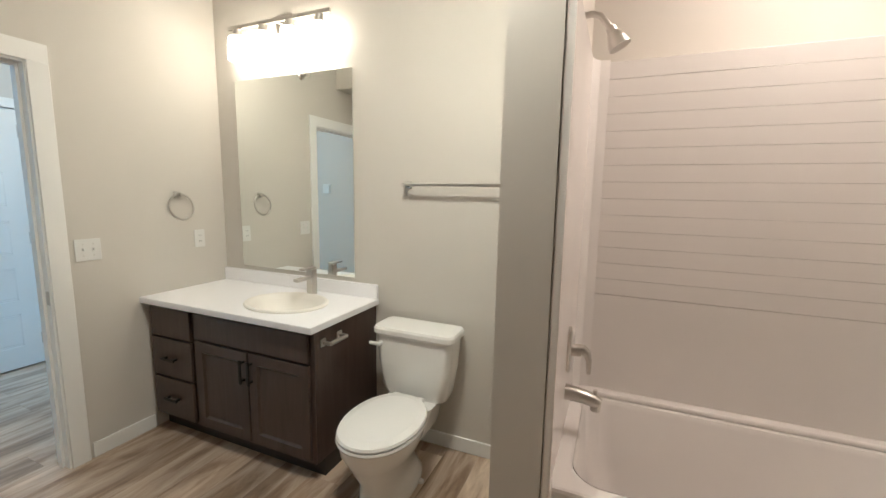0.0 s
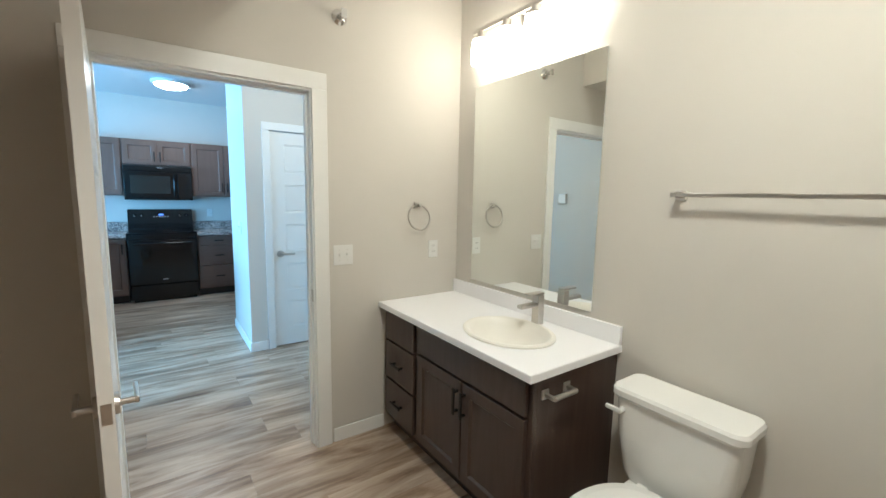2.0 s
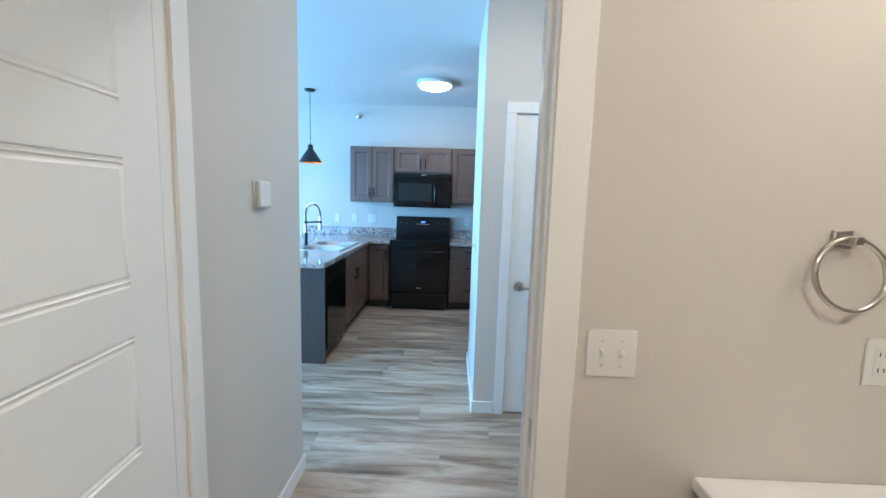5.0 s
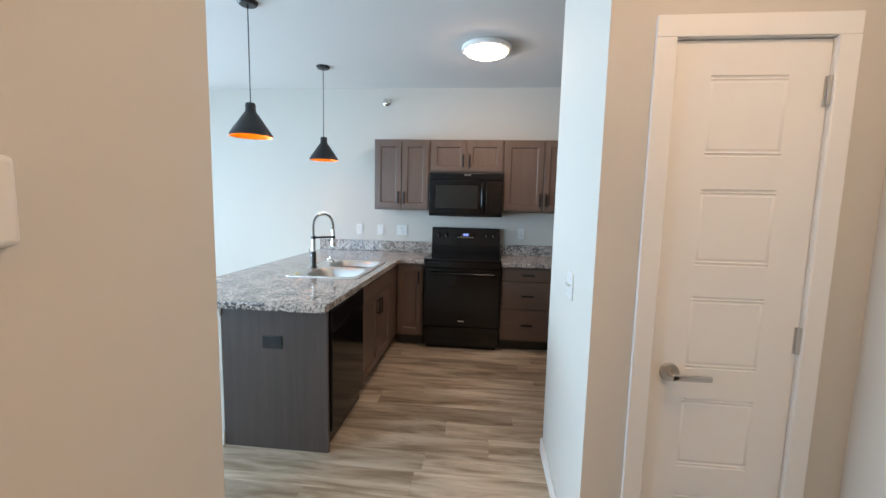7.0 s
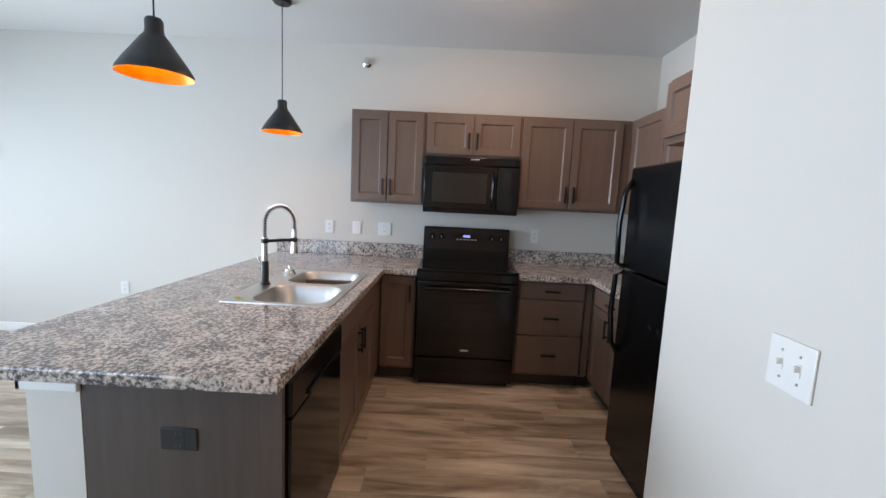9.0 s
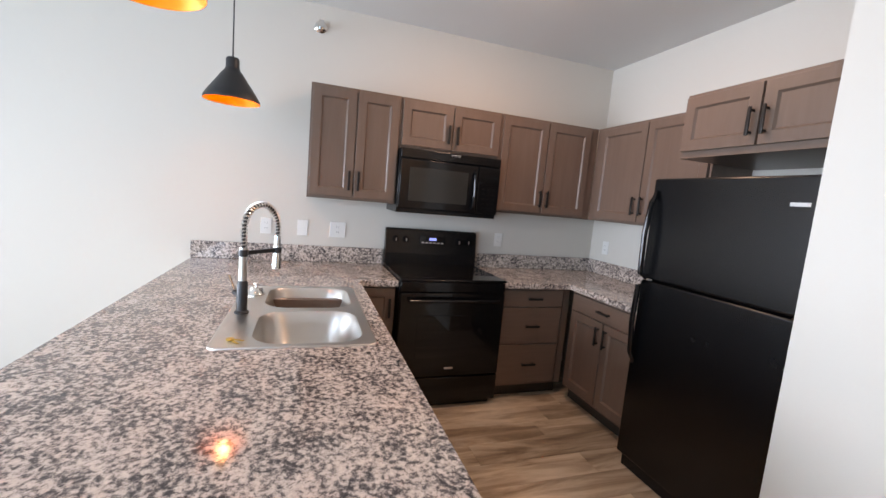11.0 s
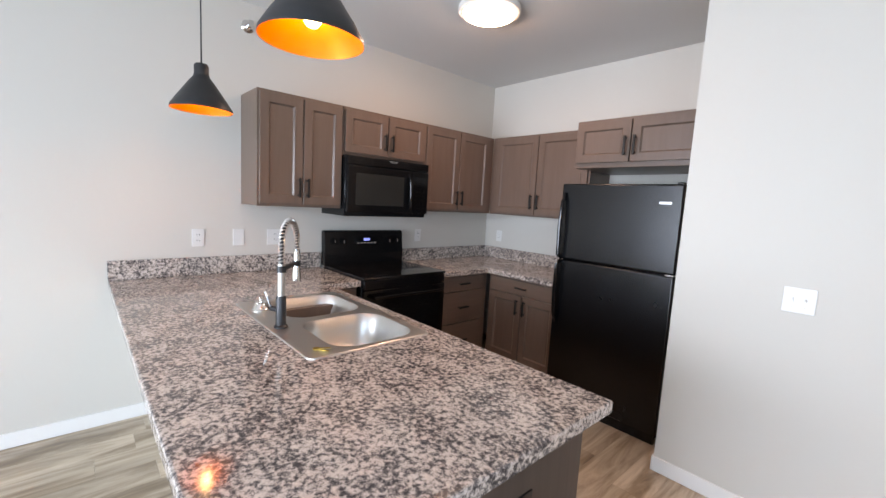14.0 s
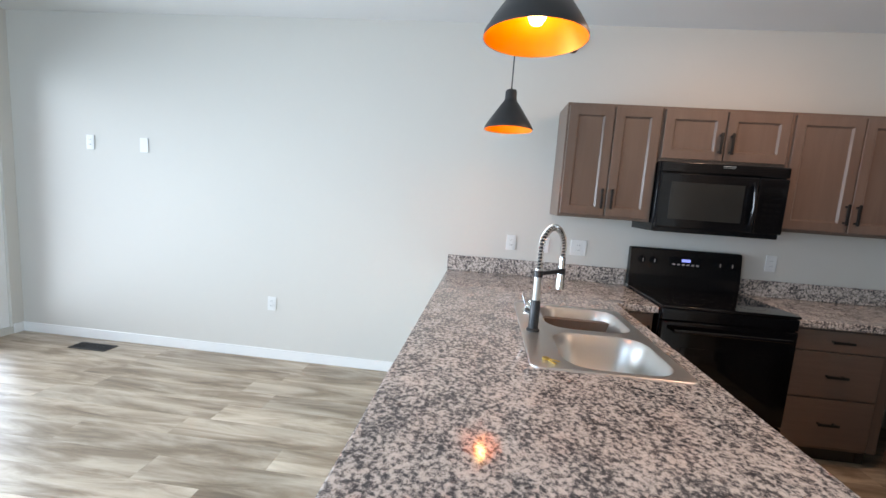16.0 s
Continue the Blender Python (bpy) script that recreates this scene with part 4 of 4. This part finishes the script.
# range
rg = thing("range", pose(-6.50, 0.303, 0, 0, 0, 90), "black freestanding electric range with a glass cooktop", "range")
RW = 0.75
part("body", box(0, RW, 0.0, 0.60, 0.035, 0.885, 0.003), BLACK, rg)
part("cooktop", box(-0.002, RW + 0.002, -0.03, 0.57, 0.885, 0.902, 0.006, 2), GLASSBLACK, rg)
for bxx, byy, rr in ((0.19, 0.13, 0.10), (0.56, 0.13, 0.08), (0.19, 0.42, 0.08), (0.56, 0.42, 0.10)):
    part("burner_ring", lathe([(rr, 0.9023), (rr + 0.002, 0.9027), (rr + 0.004, 0.9023)], 40, bxx, byy), MWGLASS, rg)
bg = part("backguard", loft(bmesh.new(), [[(x, y0, z0) for x, y0, z0 in ((0, 0.565, 0.90), (RW, 0.565, 0.90), (RW, 0.625, 0.90), (0, 0.625, 0.90))], [(0, 0.565, 0.985), (RW, 0.565, 0.985), (RW, 0.625, 0.985), (0, 0.625, 0.985)],
                                           [(0, 0.585, 1.165), (RW, 0.585, 1.165), (RW, 0.635, 1.165), (0, 0.635, 1.165)], [(0.004, 0.60, 1.175), (RW - 0.004, 0.60, 1.175), (RW - 0.004, 0.63, 1.175), (0.004, 0.63, 1.175)]]), BLACKTEX, rg)
for kx in (0.075, 0.155, 0.595, 0.675):
    kb = part("knob", cyl(bmesh.new(), (kx, 0.58, 1.095), (kx, 0.548, 1.091), 0.022, 0.019, 20), BLACK, bg)
    part("knob_mark", box(kx - 0.002, kx + 0.002, 0.5465, 0.5485, 1.078, 1.108), LOGO, kb)
part("clock_panel", box(0.27, 0.48, 0.568, 0.577, 1.06, 1.125, 0.002), GLASSBLACK, bg)
part("clock_display", box(0.345, 0.405, 0.5665, 0.5685, 1.092, 1.112), DISPLAY, bg, "lit blue clock display")
for i in range(6):
    part("button", box(0.285 + i * 0.032, 0.303 + i * 0.032, 0.566, 0.5685, 1.068, 1.078), LOGO, bg)
part("control_strip", box(0.004, RW - 0.004, -0.026, 0.0, 0.815, 0.882, 0.004), BLACK, rg)
od = part("oven_door", box(0.004, RW - 0.004, -0.03, -0.002, 0.235, 0.81, 0.006, 2), BLACK, rg)
part("window", box(0.13, RW - 0.13, -0.0325, -0.029, 0.36, 0.66, 0.001), GLASSBLACK, od)
part("handle", cyl(bmesh.new(), (0.06, -0.07, 0.765), (RW - 0.06, -0.07, 0.765), 0.012, n=16), BLACK, od)
for kx in (0.075, RW - 0.075):
    part("handle_post", box(kx - 0.012, kx + 0.012, -0.07, -0.028, 0.755, 0.775), BLACK, od)
part("badge", box(0.345, 0.405, -0.0325, -0.029, 0.285, 0.297), LOGO, od)
part("storage_drawer", box(0.004, RW - 0.004, -0.028, -0.002, 0.045, 0.225, 0.006, 2), BLACK, rg)
part("base", box(0.03, RW - 0.03, 0.02, 0.58, 0.0, 0.036), BLACKTEX, rg)

# microwave
mw = thing("microwave", pose(-6.775, 0.302, 1.31, 0, 0, 90), "black over-the-range microwave oven", "microwave")
MW, MH = 0.752, 0.44
part("body", box(0, MW, 0.0, 0.37, 0, MH, 0.004), BLACKTEX, mw)
dr = part("door", box(0.003, 0.575, -0.035, -0.001, 0.03, MH - 0.07, 0.008, 2), BLACK, mw)
part("window", box(0.07, 0.50, -0.0365, -0.034, 0.085, MH - 0.125, 0.001), MWGLASS, dr)
bm = bmesh.new()
tube(bm, [(0.545, -0.034, 0.06), (0.545, -0.062, 0.085), (0.545, -0.072, 0.19), (0.545, -0.062, 0.30), (0.545, -0.034, 0.335)], 0.011, 10)
part("handle", bm, BLACK, dr)
cpn = part("control_panel", box(0.58, MW - 0.003, -0.033, -0.001, 0.03, MH - 0.07, 0.006, 2), BLACK, mw)
for r in range(5):
    for q in range(3):
        part("button", box(0.615 + q * 0.038, 0.64 + q * 0.038, -0.0345, -0.0325, 0.065 + r * 0.034, 0.082 + r * 0.034), BLACKTEX, cpn)
part("display", box(0.61, 0.725, -0.0345, -0.0325, 0.285, 0.325), GLASSBLACK, cpn)
gr = part("vent_grille", box(0.003, MW - 0.003, -0.03, -0.001, MH - 0.066, MH - 0.003, 0.006, 2), BLACK, mw)
for i in range(3):
    part("louvre", box(0.03, MW - 0.03, -0.034, -0.029, MH - 0.056 + i * 0.016, MH - 0.050 + i * 0.016), BLACKTEX, gr)
part("badge", box(0.36, 0.43, -0.0325, -0.029, MH - 0.026, MH - 0.013), LOGO, mw)

# fridge
fr = thing("fridge", pose(-5.74, 1.482, 0), "black top-freezer refrigerator beside the wall", "refrigerator")
FW, FH = 0.80, 1.63
part("cabinet_body", box(0.004, FW - 0.004, 0.07, 0.72, 0.03, FH - 0.01, 0.004), BLACKTEX, fr)
fd = part("freezer_door", box(0, FW, 0.0, 0.065, 1.093, FH, 0.010, 3), FRIDGE, fr)
part("badge", box(FW - 0.13, FW - 0.06, -0.002, 0.001, FH - 0.12, FH - 0.105), LOGO, fd)
md = part("fridge_door", box(0, FW, 0.0, 0.065, 0.075, 1.083, 0.010, 3), FRIDGE, fr)
for own, z0, z1 in ((fd, 1.10, 1.56), (md, 0.62, 1.075)):
    up = own is fd
    bm = bmesh.new()
    pts = [(0.035, 0.0, z0), (0.033, -0.045, z0 + 0.02), (0.033, -0.052, (z0 + z1) / 2), (0.033, -0.035, z1 - 0.06), (0.033, 0.0, z1)]
    if not up:
        pts = [(0.035, 0.0, z1), (0.033, -0.045, z1 - 0.02), (0.033, -0.052, (z0 + z1) / 2), (0.033, -0.035, z0 + 0.06), (0.033, 0.0, z0)]
    tube(bm, pts, 0.014, 10)
    part("handle", bm, BLACK, own)
part("hinge_cover", box(FW - 0.045, FW - 0.012, 0.01, 0.06, FH, FH + 0.012, 0.003), BLACK, fr)
part("mid_hinge", box(FW - 0.05, FW - 0.004, -0.004, 0.03, 1.084, 1.092), CHROME, fr)
part("kick_grille", box(0.02, FW - 0.02, 0.03, 0.06, 0.0, 0.07), BLACKTEX, fr)

# ---- lamps of the kitchen ----


def pendant(x, y, zrim):
    p = thing("pendant_lamp", pose(x, y, zrim), "matte black cone pendant lamp, gold inside, with a lit bulb", "pendant lamp", "pendants over the peninsula")
    out = [(0.134, 0.0), (0.133, 0.012), (0.110, 0.05), (0.078, 0.096), (0.052, 0.135), (0.036, 0.155), (0.032, 0.17), (0.032, 0.205), (0.026, 0.215), (0.0, 0.217)]
    part("shade", lathe(out, 40), MATTEBLACK, p, "matte black metal cone shade")
    part("shade_lining", lathe([(0.133, 0.0005), (0.129, 0.010), (0.106, 0.048), (0.075, 0.093), (0.050, 0.130), (0.034, 0.15), (0.0, 0.152)], 40), GOLD, p, "gold leaf lining")
    part("socket", cyl(bmesh.new(), (0, 0, 0.105), (0, 0, 0.152), 0.018, n=16), MATTEBLACK, p)
    part("bulb", lathe([(0.0, 0.034), (0.014, 0.038), (0.022, 0.05), (0.023, 0.065), (0.019, 0.085), (0.012, 0.106)], 20), BULB, p, "glowing filament bulb")
    part("cord", cyl(bmesh.new(), (0, 0, 0.214), (0, 0, HK - zrim - 0.02), 0.0035, n=8), MATTEBLACK, p)
    part("canopy", lathe([(0.0, HK - zrim - 0.026), (0.05, HK - zrim - 0.024), (0.062, HK - zrim - 0.012), (0.062, HK - zrim - 0.001), (0.0, HK - zrim - 0.001)], 28), MATTEBLACK, p)
    point_light("pendant_glow", x, y, zrim + 0.028, 1.3, (1.0, 0.55, 0.26), 0.02)
    return p


pendant(-5.17, -0.667, 1.848)
pendant(-6.405, -0.672, 1.826)


def dome_light(x, y, z, mat, label, r=1.0):
    cl = thing("ceiling_light", pose(x, y, z) @ Matrix.Scale(r, 4), label, "ceiling lamp")
    part("pan", lathe([(0.0, -0.001), (0.200, -0.001), (0.213, -0.010), (0.215, -0.034), (0.206, -0.043), (0.181, -0.046)], 48), TRIM, cl)
    part("diffuser", lathe([(0.180, -0.045), (0.168, -0.062), (0.13, -0.077), (0.07, -0.086), (0.0, -0.088)], 48), mat, cl, "glowing white dome")


dome_light(-5.98, 0.85, HK, DOME, "round flush ceiling light with a lit white dome", 0.92)
# unseen hall dome, added to lift the pantry door and hall walls
dome_light(-3.1, 1.45, HK, HALLFILL, "added round flush hall fill light, unseen, with a lit dome", 0.8)
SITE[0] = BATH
dome_light(0.80, 1.80, HB, BATHDOME, "unseen round flush bathroom ceiling light with a lit dome", 0.9)
# added fill lamp out of view, brightens vanity, door and floor
dome_light(-0.48, 1.17, HB, BATHFILL, "unseen round flush bathroom ceiling light with a lit dome", 0.75)
SITE[0] = KITCHEN
sd = thing("smoke_detector", pose(-5.80, -1.90, HK), "white round smoke detector on the ceiling", "smoke detector")
part("base", lathe([(0.0, -0.001), (0.072, -0.001), (0.072, -0.012), (0.0, -0.012)], 32), PLASTIC, sd)
part("cover", lathe([(0.066, -0.012), (0.062, -0.03), (0.045, -0.04), (0.0, -0.042)], 32), PLASTIC, sd)

# floor vent
fv = thing("floor_vent", pose(-6.98, -3.90, 0.0005), "dark metal floor register near the window", "floor vent")
part("frame", boxes((-0.065, -0.05, -0.165, 0.165, 0, 0.005), (0.05, 0.065, -0.165, 0.165, 0, 0.005), (-0.05, 0.05, -0.165, -0.15, 0, 0.005), (-0.05, 0.05, 0.15, 0.165, 0, 0.005)), MATTEBLACK, fv)
part("backing", box(-0.05, 0.05, -0.15, 0.15, 0, 0.001), BLANK, fv)
sl = mesh_of("slat", box(-0.049, 0.049, -0.004, 0.004, 0.001, 0.004), MATTEBLACK)
for i in range(14):
    s = new("slat", sl)
    s.parent = fv
    s.location = (0, -0.139 + i * 0.0214, 0)

# ---- floor planks ----
floor_ob = bpy.data.objects["floor"]
PW, PL = 0.181, 1.22


def plank_mesh(length):
    return mesh_of("plank", box(-PW / 2 + 0.0003, PW / 2 - 0.0003, -length / 2 + 0.0003, length / 2 - 0.0003, -0.006, 0.0, 0.0005), PLANK)


whole = plank_mesh(PL)
rnd = random.Random(5)
x = -7.3 + PW / 2
while x < 1.6:
    lo, hi = (-1.25 if x > -2.42 else -4.85), 2.36
    y = lo - rnd.random() * PL
    while y < hi:
        a, e = max(y, lo), min(y + PL, hi)
        if e - a > 0.03:
            o = new("plank", whole if e - a > PL - 0.001 else plank_mesh(e - a))
            o.parent = floor_ob
            o.location = (x, (a + e) / 2, 0)
        y += PL
    x += PW
